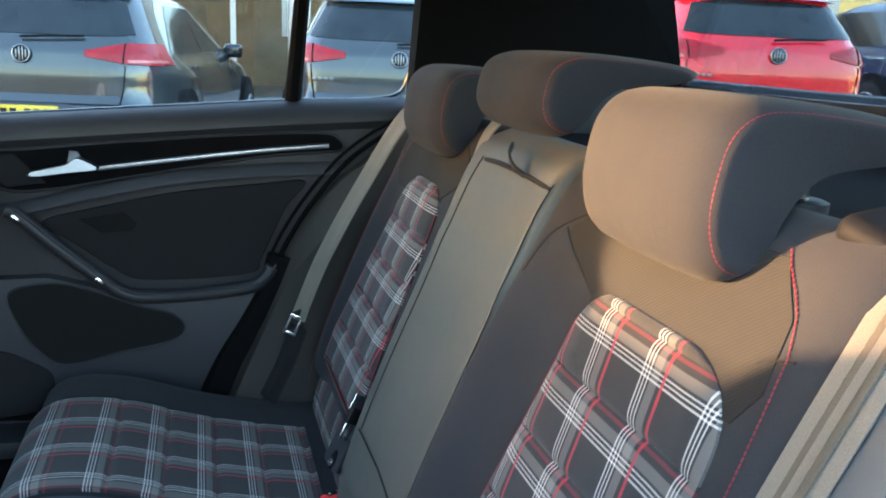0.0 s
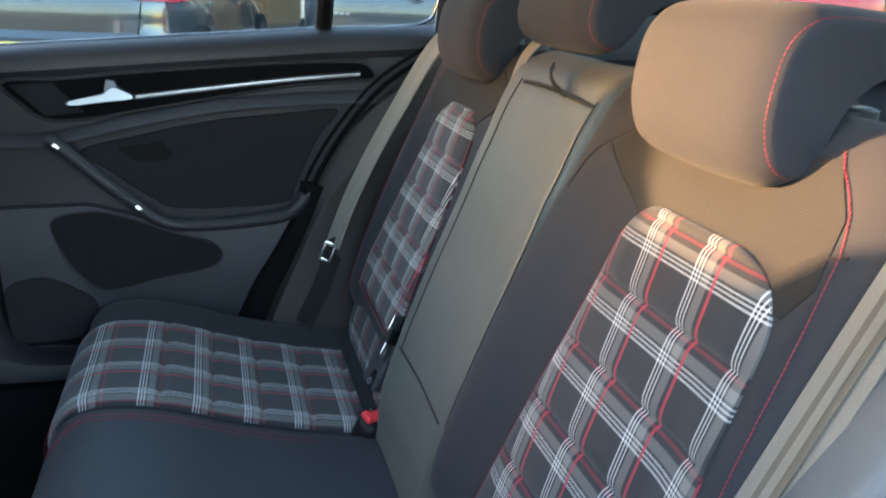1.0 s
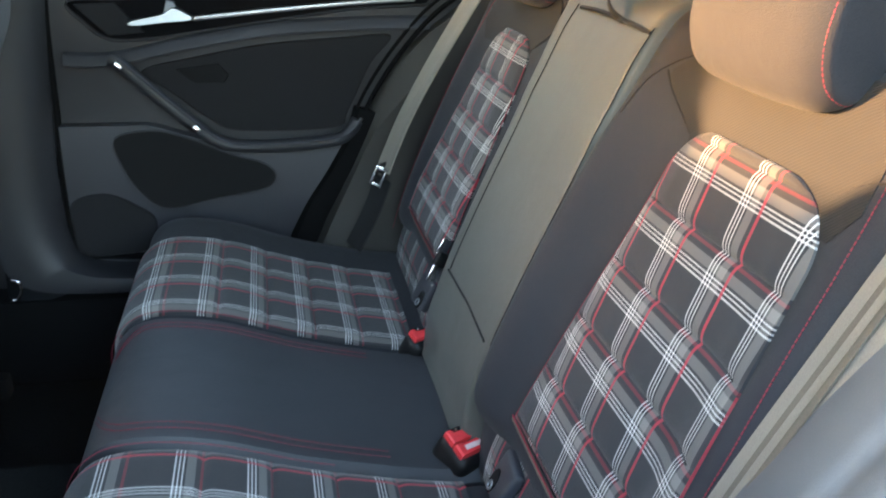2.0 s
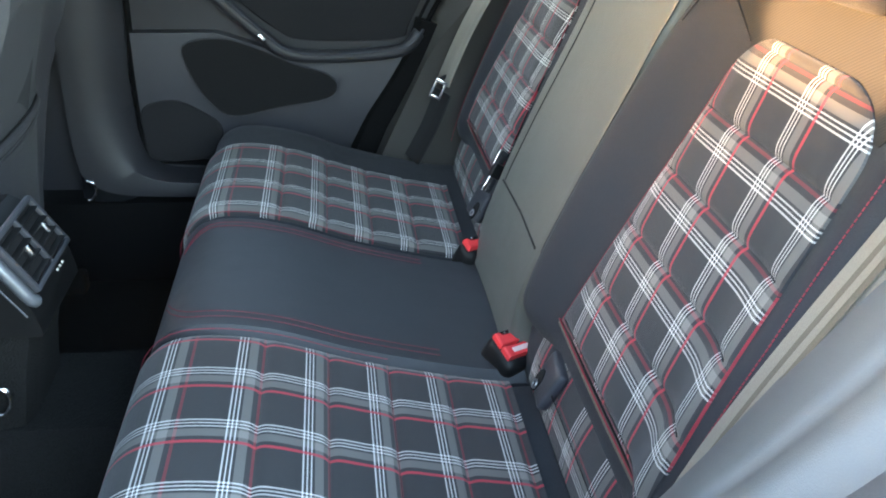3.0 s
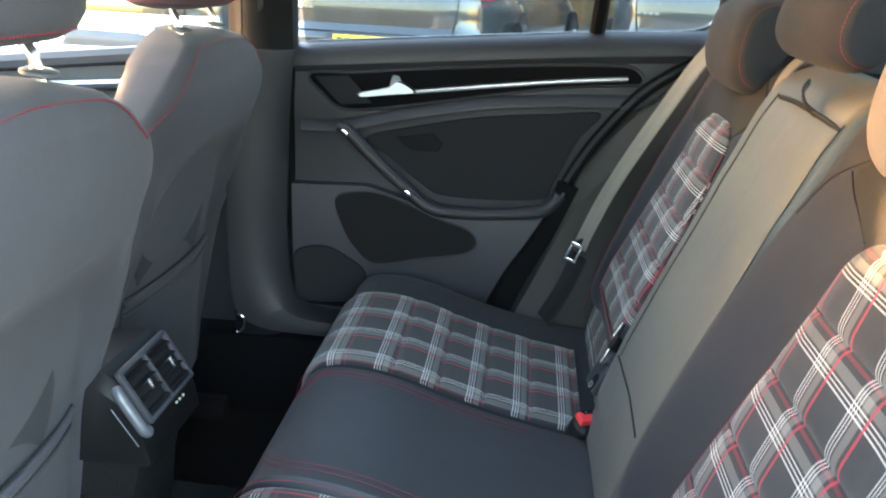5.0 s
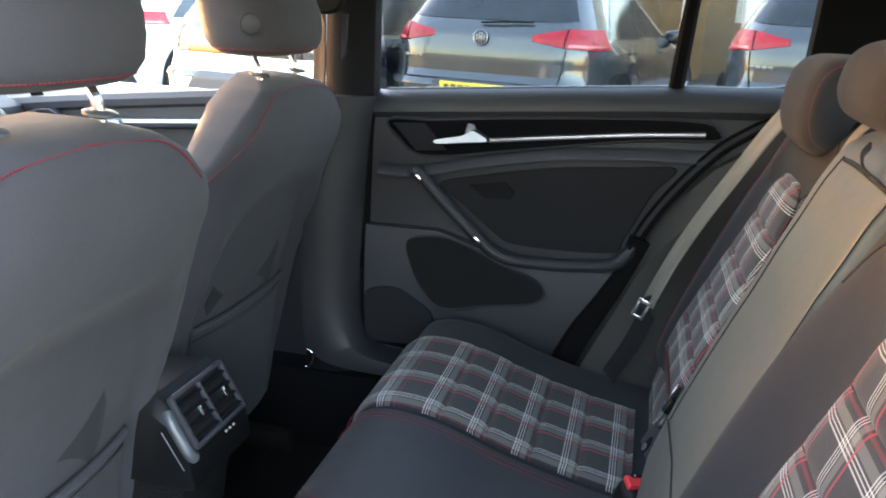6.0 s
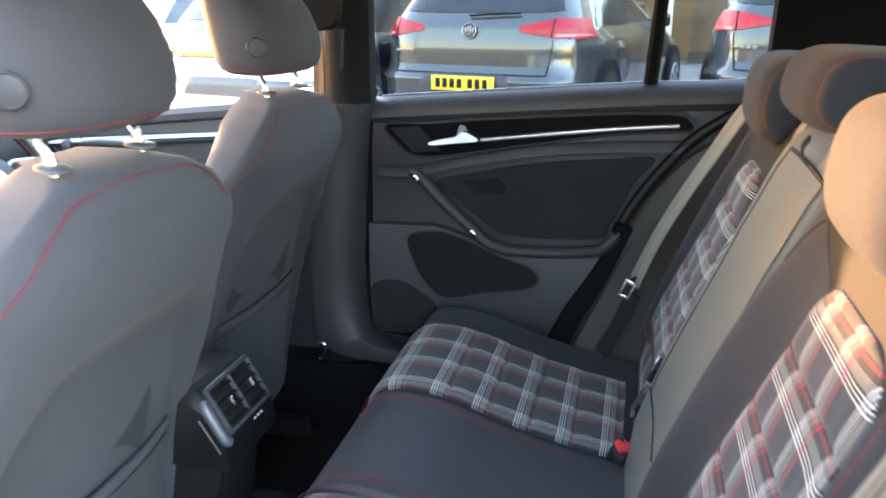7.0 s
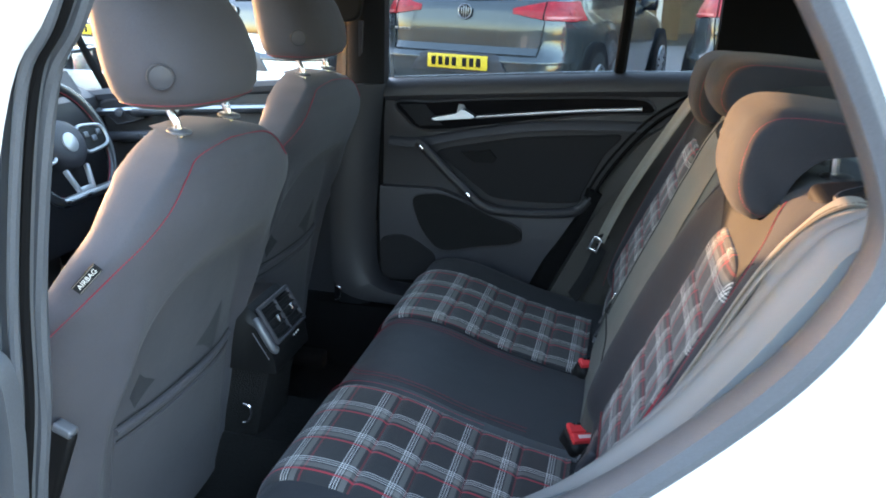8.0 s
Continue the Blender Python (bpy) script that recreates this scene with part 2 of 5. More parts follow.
def put(name, me, material, parent=None, label="", m=None):
    me.materials.append(M[material] if isinstance(material, str) else material)
    ob = new(name, me)
    if m is not None:
        ob.matrix_world = m
    if parent is not None:
        ob.parent = parent
        if parent.parent is None:
            ob.matrix_parent_inverse = Matrix.Translation(-parent.location)
    if label:
        ob["label"] = label
    return ob


def thing(name, label, category, at=(0, 0, 0), group="", kind=""):
    ob = new(name)
    ob.location = at
    return tagged(ob, label, category, group, kind)


def grid(f, nu, nv, uv=None, skirt=None):
    """A sheet f(u, v), u and v from 0 to 1; skirt: a vector by which its border is drawn back into a closed rim."""
    verts = [Vector(f(i / nu, j / nv)) for j in range(nv + 1) for i in range(nu + 1)]
    uvs = [uv(i / nu, j / nv) for j in range(nv + 1) for i in range(nu + 1)] if uv else None
    w = nu + 1
    faces = [(j * w + i, j * w + i + 1, (j + 1) * w + i + 1, (j + 1) * w + i) for j in range(nv) for i in range(nu)]
    if skirt is not None:
        rim = [i for i in range(w)] + [j * w + nu for j in range(1, nv + 1)] + [nv * w + i for i in range(nu - 1, -1, -1)] + [j * w for j in range(nv - 1, 0, -1)]
        base = len(verts)
        verts += [verts[i] + Vector(skirt) for i in rim]
        if uvs:
            uvs += [uvs[i] for i in rim]
        n = len(rim)
        faces += [(rim[k], rim[(k + 1) % n], base + (k + 1) % n, base + k) for k in range(n)]
        faces.append(tuple(base + k for k in range(n)))
    return verts, faces, uvs


def loft(rings, closed=True, caps=True):
    n = len(rings[0])
    verts = [Vector(v) for r in rings for v in r]
    faces = []
    for a in range(len(rings) - 1):
        for i in range(n if closed else n - 1):
            j = (i + 1) % n
            faces.append((a * n + i, a * n + j, (a + 1) * n + j, (a + 1) * n + i))
    if caps:
        faces.append(tuple(range(n))[::-1])
        faces.append(tuple((len(rings) - 1) * n + i for i in range(n)))
    return verts, faces


def tube(path, r, sides=8, closed=False, flat=1.0):
    """A tube of radius r along the path; flat squashes it across."""
    path = [Vector(p) for p in path]
    n = len(path)
    rings = []
    up = Vector((0.13, 0.21, 0.97))
    for i, p in enumerate(path):
        d = (path[(i + 1) % n] - path[i - 1]) if closed else (path[min(i + 1, n - 1)] - path[max(i - 1, 0)])
        d.normalize()
        a = d.cross(up)
        a = a.normalized() if a.length > 1e-4 else Vector((1, 0, 0))
        b = d.cross(a)
        rings.append([p + a * (r * math.cos(k * math.tau / sides)) + b * (r * flat * math.sin(k * math.tau / sides)) for k in range(sides)])
    if closed:
        rings.append(rings[0])
    return loft(rings, caps=not closed)


def ribbon(path, side, width, thick):
    """A flat strap along the path; side(i) is the direction across it."""
    path = [Vector(p) for p in path]
    rings = []
    for i, p in enumerate(path):
        d = (path[min(i + 1, len(path) - 1)] - path[max(i - 1, 0)]).normalized()
        a = Vector(side)
        a = (a - d * a.dot(d)).normalized()
        n = d.cross(a)
        rings.append([p + a * (width * s) + n * (thick * q) for s, q in ((-.5, -.3), (-.47, .5), (-.2, .5), (-.17, .35), (.17, .35), (.2, .5), (.47, .5), (.5, -.3), (.3, -.5), (-.3, -.5))])
    return loft(rings)


def box(sx, sy, sz, bevel=0.004, segs=2):
    bm = bmesh.new()
    bmesh.ops.create_cube(bm, size=1.0)
    bmesh.ops.scale(bm, vec=(sx, sy, sz), verts=bm.verts)
    if bevel:
        bmesh.ops.bevel(bm, geom=list(bm.edges), offset=min(bevel, 0.45 * min(sx, sy, sz)), segments=segs, profile=0.5, affect="EDGES")
    v = [q.co.copy() for q in bm.verts]
    bm.verts.index_update()
    f = [tuple(q.index for q in fc.verts) for fc in bm.faces]
    bm.free()
    return v, f


def disc(r, depth, sides=32, bevel=0.15):
    """A round plate about z, its rim rounded."""
    rings = []
    for rr, z in ((r * (1 - bevel), -depth / 2), (r, -depth / 2 + r * bevel * 0.4), (r, depth / 2 - r * bevel * 0.4), (r * (1 - bevel), depth / 2)):
        rings.append([(rr * math.cos(k * math.tau / sides), rr * math.sin(k * math.tau / sides), z) for k in range(sides)])
    return loft(rings)


def ring_shape(r, rr, sides=32, flat=1.0):
    return tube([(r * math.cos(k * math.tau / sides), r * math.sin(k * math.tau / sides), 0) for k in range(sides)], rr, 8, True, flat)


def plate_of(outline, thick, place, bevel=0.0):
    """A flat outline of (a, b) pairs given a thickness; place(a, b, c) puts it into the world, c from 0 to thick."""
    n = len(outline)
    if bevel:
        ca = sum(p[0] for p in outline) / n
        cb = sum(p[1] for p in outline) / n
        span = max(max(abs(p[0] - ca), abs(p[1] - cb)) for p in outline)
        k = 1 - bevel / span
        top = [(ca + (a - ca) * k, cb + (b - cb) * k) for a, b in outline]
        rings = [[place(a, b, 0) for a, b in outline], [place(a, b, thick - bevel) for a, b in outline], [place(a, b, thick) for a, b in top]]
    else:
        rings = [[place(a, b, 0) for a, b in outline], [place(a, b, thick) for a, b in outline]]
    return loft(rings)


def moved(vf, m):
    return [m @ Vector(v) for v in vf[0]], vf[1]


def joined(*parts):
    v, f = [], []
    for a, b in parts:
        k = len(v)
        v += list(a)
        f += [tuple(i + k for i in q) for q in b]
    return v, f


def part(name, vf, material, parent, label="", sharp=40):
    return put(name, mesh_from(name, vf[0], vf[1], vf[2] if len(vf) > 2 else None, sharp), material, parent, label)


def stitches(path, r=0.0008, dash=0.0034, gap=0.0012):
    """A row of thread stitches along a path: (points, faces)."""
    path = [Vector(p) for p in path]
    table = [0.0]
    for a, b in zip(path, path[1:]):
        table.append(table[-1] + (b - a).length)
    def at(s):
        for i in range(len(path) - 1):
            if s <= table[i + 1]:
                return path[i].lerp(path[i + 1], (s - table[i]) / max(1e-9, table[i + 1] - table[i]))
        return path[-1]
    out, s = [], 0.0
    while s + dash < table[-1]:
        out.append(tube([at(s), at(s + 0.25 * dash), at(s + 0.75 * dash), at(s + dash)], r, 5))
        s += dash + gap
    return joined(*out)

# ---- our car: floor, pillars, doors, roof ----
def wall_piece(name, vf, material, label, parent=None):
    ob = put(name, mesh_from(name, *vf), material, parent)
    return tagged(ob, label, "car interior" if parent is None else "", kind="structure" if parent is None else "")


wall_piece("floor", moved(box(3.0, 1.44, 0.04, 0.01), pose(-0.55, 0, 0.10)), "carpet", "black carpeted car floor")
tunnel = [(0.16, 0.12), (0.13, 0.27), (0.09, 0.31), (-0.09, 0.31), (-0.13, 0.27), (-0.16, 0.12)]
wall_piece("floor_tunnel", loft([[(x, a, b) for a, b in tunnel] for x in (-1.4, -0.3, -0.12, 0.0)]), "carpet", "raised black carpeted centre tunnel")
wall_piece("floor_mat", moved(box(0.40, 0.42, 0.015, 0.006), pose(-0.25, 0.40, 0.13)), "carpet", "black carpet mat on the car floor")

wall_piece("wall_firewall", moved(box(0.06, 1.5, 0.85, 0.01), pose(-1.58, 0, 0.50)), "lining", "black bulkhead behind the dashboard")

# roof and headliner
roof_rows = [(-0.80, 0.56, 1.36), (-0.5, 0.58, 1.41), (0.0, 0.58, 1.43), (0.5, 0.56, 1.42), (1.0, 0.52, 1.37)]
def roof_sheet(z_add, grow):
    return grid(lambda u, v: (lambda r: (r[0], (2 * u - 1) * (r[1] + grow), r[2] + z_add - 0.05 * (2 * u - 1) ** 4))(roof_rows[round(v * 4)]), 12, 4, skirt=(0, 0, 0.02))
wall_piece("ceiling", roof_sheet(0.0, 0.0)[:2], "lining", "black cloth headliner under the car roof")
wall_piece("roof", roof_sheet(0.035, 0.10)[:2], "white_paint", "white painted car roof")


def strip(rows, thick):
    """A post from rows of (x0, x1, y, z); thickness along y."""
    rings = []
    for x0, x1, y, z in rows:
        e = 0.25 * (x1 - x0)
        rings.append([(x0, y + thick, z), (x0, y + 0.3 * thick, z), (x0 + e, y, z), (x1 - e, y, z), (x1, y + 0.3 * thick, z), (x1, y + thick, z)])
    return loft(rings)


# far side posts
wall_piece("trim_b_pillar_far", strip([(-0.40, -0.29, 0.64, 0.14), (-0.395, -0.285, 0.645, 0.40), (-0.385, -0.272, 0.655, 0.56), (-0.375, -0.266, 0.665, 0.75), (-0.36, -0.250, 0.66, 0.95), (-0.345, -0.240, 0.63, 1.15), (-0.33, -0.230, 0.57, 1.40)], 0.06), "pillar", "dark grey plastic centre post trim")
# sill moulding: comes down the centre post, sweeps round the door's lower corner and runs back under the door
gap_line = smooth([(-0.250, 0, 0.945), (-0.262, 0, 0.80), (-0.268, 0, 0.66), (-0.272, 0, 0.56), (-0.270, 0, 0.47), (-0.258, 0, 0.41), (-0.225, 0, 0.380), (-0.165, 0, 0.371), (0.0, 0, 0.370), (0.25, 0, 0.370), (0.45, 0, 0.370)], 6)
ridge = smooth([(-0.315, 0, 0.945), (-0.326, 0, 0.80), (-0.335, 0, 0.66), (-0.340, 0, 0.56), (-0.330, 0, 0.47), (-0.298, 0, 0.41), (-0.255, 0, 0.378), (-0.185, 0, 0.362), (0.0, 0, 0.360), (0.25, 0, 0.360), (0.45, 0, 0.360)], 6)
inner = smooth([(-0.362, 0, 0.945), (-0.376, 0, 0.80), (-0.385, 0, 0.66), (-0.388, 0, 0.56), (-0.388, 0, 0.46), (-0.378, 0, 0.38), (-0.325, 0, 0.342), (-0.21, 0, 0.332), (0.0, 0, 0.332), (0.25, 0, 0.332), (0.45, 0, 0.332)], 6)
wall_piece("trim_sill_far", loft([[(o.x, 0.72, o.z), (o.x, 0.672, o.z), ((2 * o.x + r.x) / 3, 0.646, (2 * o.z + r.z) / 3), ((o.x + 2 * r.x) / 3, 0.630, (o.z + 2 * r.z) / 3), (r.x, 0.622, r.z), ((r.x + q.x) / 2, 0.617, (r.z + q.z) / 2), (q.x, 0.618, q.z), (q.x, 0.72, q.z)] for o, r, q in zip(gap_line, ridge, inner)]), "trim", "dark plastic sill moulding sweeping round the door corner")
wall_piece("trim_sill_front_far", loft([[(x, 0.60, 0.12), (x, 0.615, 0.27), (x, 0.635, 0.31), (x, 0.70, 0.315), (x, 0.72, 0.12)] for x in (-1.3, -0.8, -0.30, 0.45)]), "lining", "black plastic door sill trim")
wall_piece("trim_a_pillar_far", strip([(-1.50, -1.40, 0.70, 0.90), (-1.15, -1.07, 0.64, 1.15), (-0.82, -0.74, 0.57, 1.38)], 0.06), "pillar", "grey windscreen post trim")
wall_piece("trim_a_pillar_near", strip([(-1.50, -1.40, -0.70, 0.90), (-1.15, -1.07, -0.64, 1.15), (-0.82, -0.74, -0.57, 1.38)], -0.06), "pillar", "grey windscreen post trim")


def c_pillar(s, name, material):
    # rear quarter trim: wraps from the seat's shoulder back to the hatch
    def f(u, v):
        x = lerp_table([(0, 0.20), (0.35, 0.45), (0.55, 0.62), (1, 1.22)], u)
        lo, hi = 0.30, lerp_table([(0.20, 0.34), (0.24, 0.45), (0.30, 0.595), (0.345, 0.712), (0.41, 0.808), (0.46, 0.862), (0.50, 0.888), (0.58, 0.955), (0.62, 1.05), (1.3, 1.05)], x)
        z = lo + (hi - lo) * v
        y = 0.60 - 0.10 * max(0, z - 0.95) / 0.45 - 0.05 * max(0, x - 0.7) + 0.03 * math.exp(-((z - 0.6) / 0.15) ** 2) + 0.045 * max(0.0, v - 0.88) / 0.12
        return (x, s * y, z)
    return wall_piece(name, grid(f, 28, 24, skirt=(0, s * 0.05, 0))[:2], material, "dark rear quarter trim beside the back seat")


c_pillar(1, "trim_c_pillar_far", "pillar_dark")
wall_piece("trim_c_pillar_upper", grid(lambda u, v: (0.585 + (0.62 - 0.16 * v) * u, 0.64 - 0.10 * v, 1.0 + 0.40 * v), 8, 8, skirt=(0, 0.05, 0))[:2], "lining", "black upper rear post trim")
wall_piece("boot_wall", moved(box(0.04, 1.2, 0.62, 0.01), pose(1.26, 0, 0.74)), "lining", "black tailgate trim under the rear window")
wall_piece("parcel_shelf", moved(box(0.52, 1.10, 0.02, 0.006), pose(0.99, 0, 0.955)), "lining", "black parcel shelf behind the back seat")
wall_piece("trim_hatch_sill", tube(smooth([(1.19, 0.62, 1.06), (1.235, 0.3, 1.055), (1.245, 0, 1.055), (1.235, -0.3, 1.055), (1.19, -0.62, 1.06)]), 0.018), "trim_grey", "grey plastic lower edge of the rear window")
wall_piece("window_rear", grid(lambda u, v: (1.22 - 0.24 * v - 0.05 * (2 * u - 1) ** 2, (2 * u - 1) * (0.66 - 0.06 * v), 1.06 + 0.31 * v), 8, 6, skirt=(0.004, 0, 0))[:2], "tinted", "tinted rear window pane")

# far rear door
door = thing("door_1", "black rear passenger door inside with gloss trim strip", "car door", (0.1, 0.7, 0.33), kind="structure")
def door_y(x, z):
    return 0.700 - 0.012 * math.exp(-((z - 0.85) / 0.10) ** 2)


sill = lambda x: lerp_table([(-0.3, 0.949), (-0.24, 0.953), (0.35, 0.998), (0.60, 1.012)], x)
door_edge = [(0.25, 0.36), (0.27, 0.46), (0.36, 0.66), (0.43, 0.76), (0.50, 0.82), (0.62, 0.865), (0.66, 0.96), (0.66, 1.03)]
def rear_x(z):
    return lerp_table([(b, a) for a, b in door_edge], z)


def door_face(u, v):
    z = 0.30 + v * 0.64
    x0, x1 = -0.262, rear_x(z)
    x = x0 + (x1 - x0) * u
    z = 0.30 + v * (sill(x) - 0.03 - 0.30)
    return (x, door_y(x, z), z)


part("panel", grid(door_face, 30, 30, skirt=(0, 0.06, 0)), "trim", door)
part("sill_roll", loft([[(x, 0.745, sill(x) + 0.002), (x, 0.72, sill(x) + 0.004), (x, 0.698, sill(x) - 0.006), (x, 0.684, sill(x) - 0.022), (x, 0.682, sill(x) - 0.04), (x, 0.692, sill(x) - 0.055), (x, 0.745, sill(x) - 0.055)] for x in [-0.262 + 0.88 * k / 20 for k in range(21)]]), "trim", door, "soft black plastic window ledge")


def on_door(off):
    return lambda a, b, c: (a, door_y(a, b) - off - c, b)


gloss_outline = smooth([(-0.215, 0.897), (-0.12, 0.903), (0.0, 0.915), (0.14, 0.926), (0.30, 0.937), (0.42, 0.940), (0.452, 0.930), (0.458, 0.912), (0.42, 0.908), (0.30, 0.898), (0.14, 0.872), (0.0, 0.848), (-0.08, 0.835), (-0.15, 0.833), (-0.19, 0.862)], 5, True)
part("trim_strip", plate_of([(q[0], q[1]) for q in gloss_outline] , 0.010, on_door(0.002), 0.004), "gloss", door, "piano black trim strip")
part("strip_surround", tube([(q[0], door_y(q[0], q[1]) - 0.004, q[1]) for q in gloss_outline], 0.006, 8, True), "trim", door)
chrome_line = smooth([(0.005, 0.873), (0.14, 0.890), (0.30, 0.908), (0.43, 0.919)], 8)
part("chrome_line", loft([[(q[0], door_y(q[0], q[1]) - o, q[1] + h) for o, h in ((0.008, -0.005), (0.0185, -0.0045), (0.0193, -0.0030), (0.0183, 0.0030), (0.0173, 0.0045), (0.008, 0.005))] for q in chrome_line]), "chrome", door, "thin bright chrome line")
part("handle_recess", plate_of([(-0.205, 0.893), (-0.135, 0.898), (-0.085, 0.845), (-0.15, 0.838)], 0.006, on_door(0.010), 0.002), "insert", door)
lever = smooth([(-0.1115, 0.866), (-0.1045, 0.859), (-0.047, 0.866), (0.0005, 0.871), (0.006, 0.8765), (-0.008, 0.885), (-0.0245, 0.892), (-0.034, 0.891), (-0.048, 0.881), (-0.072, 0.875)], 3, True)
handle = part("door_handle", plate_of([(q[0], q[1]) for q in lever], 0.016, lambda a, b, c: (a, door_y(a, b) - 0.016 - c + 0.17 * (b - 0.87), b), 0.005), "chrome", door, "satin chrome door release lever")
part("finger_fin", plate_of([(-0.050, 0.876), (-0.030, 0.880), (-0.022, 0.890), (-0.029, 0.903), (-0.043, 0.905)], 0.006, lambda a, b, c: (a, door_y(a, b) - 0.013 - c + 0.17 * (b - 0.87), b), 0.002), "silver", handle, "darker fin of the release lever")
ledge_top = smooth([(-0.235, 0.800), (-0.15, 0.802), (-0.02, 0.832), (0.14, 0.862), (0.30, 0.876), (0.462, 0.882)], 8)
part("ledge", loft([[(q[0], 0.695, q[1] + 0.006), (q[0], 0.680, q[1] + 0.003), (q[0], 0.674, q[1] - 0.001), (q[0], 0.667, q[1] - 0.017), (q[0], 0.669, q[1] - 0.021), (q[0], 0.695, q[1] - 0.024)] for q in ledge_top]), "trim_grey", door, "grey ledge moulding")
insert = smooth([(-0.10, 0.770), (0.0, 0.798), (0.14, 0.826), (0.30, 0.842), (0.385, 0.846), (0.345, 0.79), (0.30, 0.69), (0.27, 0.655), (0.08, 0.650), (0.02, 0.675), (-0.05, 0.73)], 5, True)
part("insert_panel", plate_of([(q[0], q[1]) for q in insert], 0.008, on_door(0.001), 0.003), "insert", door, "black cloth door insert")
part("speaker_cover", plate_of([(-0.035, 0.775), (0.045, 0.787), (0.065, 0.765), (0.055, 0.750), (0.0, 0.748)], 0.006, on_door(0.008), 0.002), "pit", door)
pull = smooth([(-0.150, 0.800), (-0.132, 0.790), (-0.07, 0.730), (0.0, 0.668), (0.035, 0.640), (0.08, 0.628), (0.18, 0.630), (0.27, 0.640), (0.298, 0.655), (0.316, 0.680)], 8)
part("armrest", tube([(q[0], 0.652, q[1]) for q in pull], 0.0135, 10), "trim", door, "dark grey pull handle and armrest")
# paler tube draws the highlight on the pull's upper edge
part("pull_highlight", tube([(q[0] + 0.006, 0.6375, q[1] + 0.008) for q in pull[6:]], 0.0032, 6), "trim_grey", door, "paler strip for the highlight along the pull")
for q in ((-0.133, 0.789), (0.0, 0.668)):
    part("chrome_cap", moved(box(0.018, 0.008, 0.009, 0.003), pose(q[0], 0.634, q[1], 0, 43, 0)), "bright", door, "small chrome cap")
part("lower_panel", grid(lambda u, v: (lambda x: (x, 0.668 + 0.02 * (1 - v) - 0.012 * math.sin(math.pi * v), 0.37 + v * (lerp_table([(-0.26, 0.665), (-0.09, 0.668), (0.03, 0.63), (0.27, 0.628), (0.31, 0.66)], x) - 0.37)))(-0.258 + u * (0.258 + lerp_table([(0, 0.215), (0.5, 0.245), (1, 0.305)], v))), 24, 16, skirt=(0, 0.03, 0)), "trim_grey", door, "grey lower door moulding")
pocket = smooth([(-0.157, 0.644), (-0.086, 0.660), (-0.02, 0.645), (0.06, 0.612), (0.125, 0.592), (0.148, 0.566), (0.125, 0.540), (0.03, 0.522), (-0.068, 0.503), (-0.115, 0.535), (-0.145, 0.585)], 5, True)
# flat sheet, not sunk: the pocket's shade is its near-black colour
part("door_pocket", plate_of([(q[0], q[1]) for q in pocket], 0.004, lambda a, b, c: (a, 0.652 - c + 0.012 * ((b - 0.5) / 0.15 - 0.5), b)), "pit", door, "near-black sheet for the shaded door pocket")
part("pocket_lip", tube([(q[0], 0.649 + 0.012 * ((q[1] - 0.5) / 0.15 - 0.5), q[1]) for q in pocket], 0.0016, 8, True), "trim", door)
# darker plate laid on the door's lower front corner
lower_plate = smooth([(-0.252, 0.512), (-0.189, 0.530), (-0.134, 0.506), (-0.095, 0.470), (-0.11, 0.41), (-0.17, 0.395), (-0.245, 0.398), (-0.256, 0.45)], 5, True)
part("lower_plate", plate_of([(q[0], q[1]) for q in lower_plate], 0.006, lambda a, b, c: (a, 0.668 - c + 0.02 * (0.55 - b), b), 0.003), "insert", door, "darker plate on the lower corner")
# black tube gives the shade in the gap round the door
part("edge_gap", tube([(-0.256, 0.690, 0.93), (-0.262, 0.688, 0.80), (-0.264, 0.684, 0.60), (-0.264, 0.682, 0.46), (-0.255, 0.682, 0.41), (-0.225, 0.684, 0.388), (-0.10, 0.684, 0.382), (0.18, 0.684, 0.382)], 0.008, 8), "lining", door, "black tube for the dark gap at the door edge")
seal_path = smooth([(0.62, 0.678, 0.985), (0.53, 0.672, 0.935), (0.462, 0.668, 0.884), (0.394, 0.664, 0.803), (0.350, 0.660, 0.735), (0.328, 0.658, 0.690)], 8)
wall_piece("trim_door_seal", joined(tube(seal_path, 0.005, 8), tube([q + Vector((-0.014, 0.004, 0.010)) for q in seal_path], 0.0035, 8)), "lining", "black rubber door seal")
seal_foot = smooth([(0.340, 0, 0.700), (0.322, 0, 0.640), (0.283, 0, 0.570), (0.235, 0, 0.490), (0.20, 0, 0.40)], 6)
wall_piece("trim_door_seal_foot", loft([[(q.x - 0.030, 0.675, q.z + 0.006), (q.x - 0.020, 0.650, q.z + 0.004), (q.x + 0.004, 0.642, q.z), (q.x + 0.022, 0.646, q.z - 0.004), (q.x + 0.030, 0.675, q.z - 0.006)] for q in seal_foot]), "lining", "broad black rubber foot of the door seal")

# far windows
wall_piece("window_1", grid(lambda u, v: (-0.24 + 0.60 * u, 0.735 - 0.12 * v, 0.96 + 0.03 * u + 0.42 * v), 4, 4, skirt=(0, 0.004, 0))[:2], "tinted", "tinted side window pane")
wall_piece("window_2", grid(lambda u, v: (0.375 + 0.22 * u, 0.735 - 0.12 * v, 1.0 + 0.40 * v), 4, 4, skirt=(0, 0.004, 0))[:2], "tinted", "tinted quarter window pane")
wall_piece("trim_window_bar", strip([(0.350, 0.380, 0.715, 0.995), (0.362, 0.390, 0.66, 1.19), (0.375, 0.40, 0.60, 1.40)], 0.03), "lining", "black window divider bar")
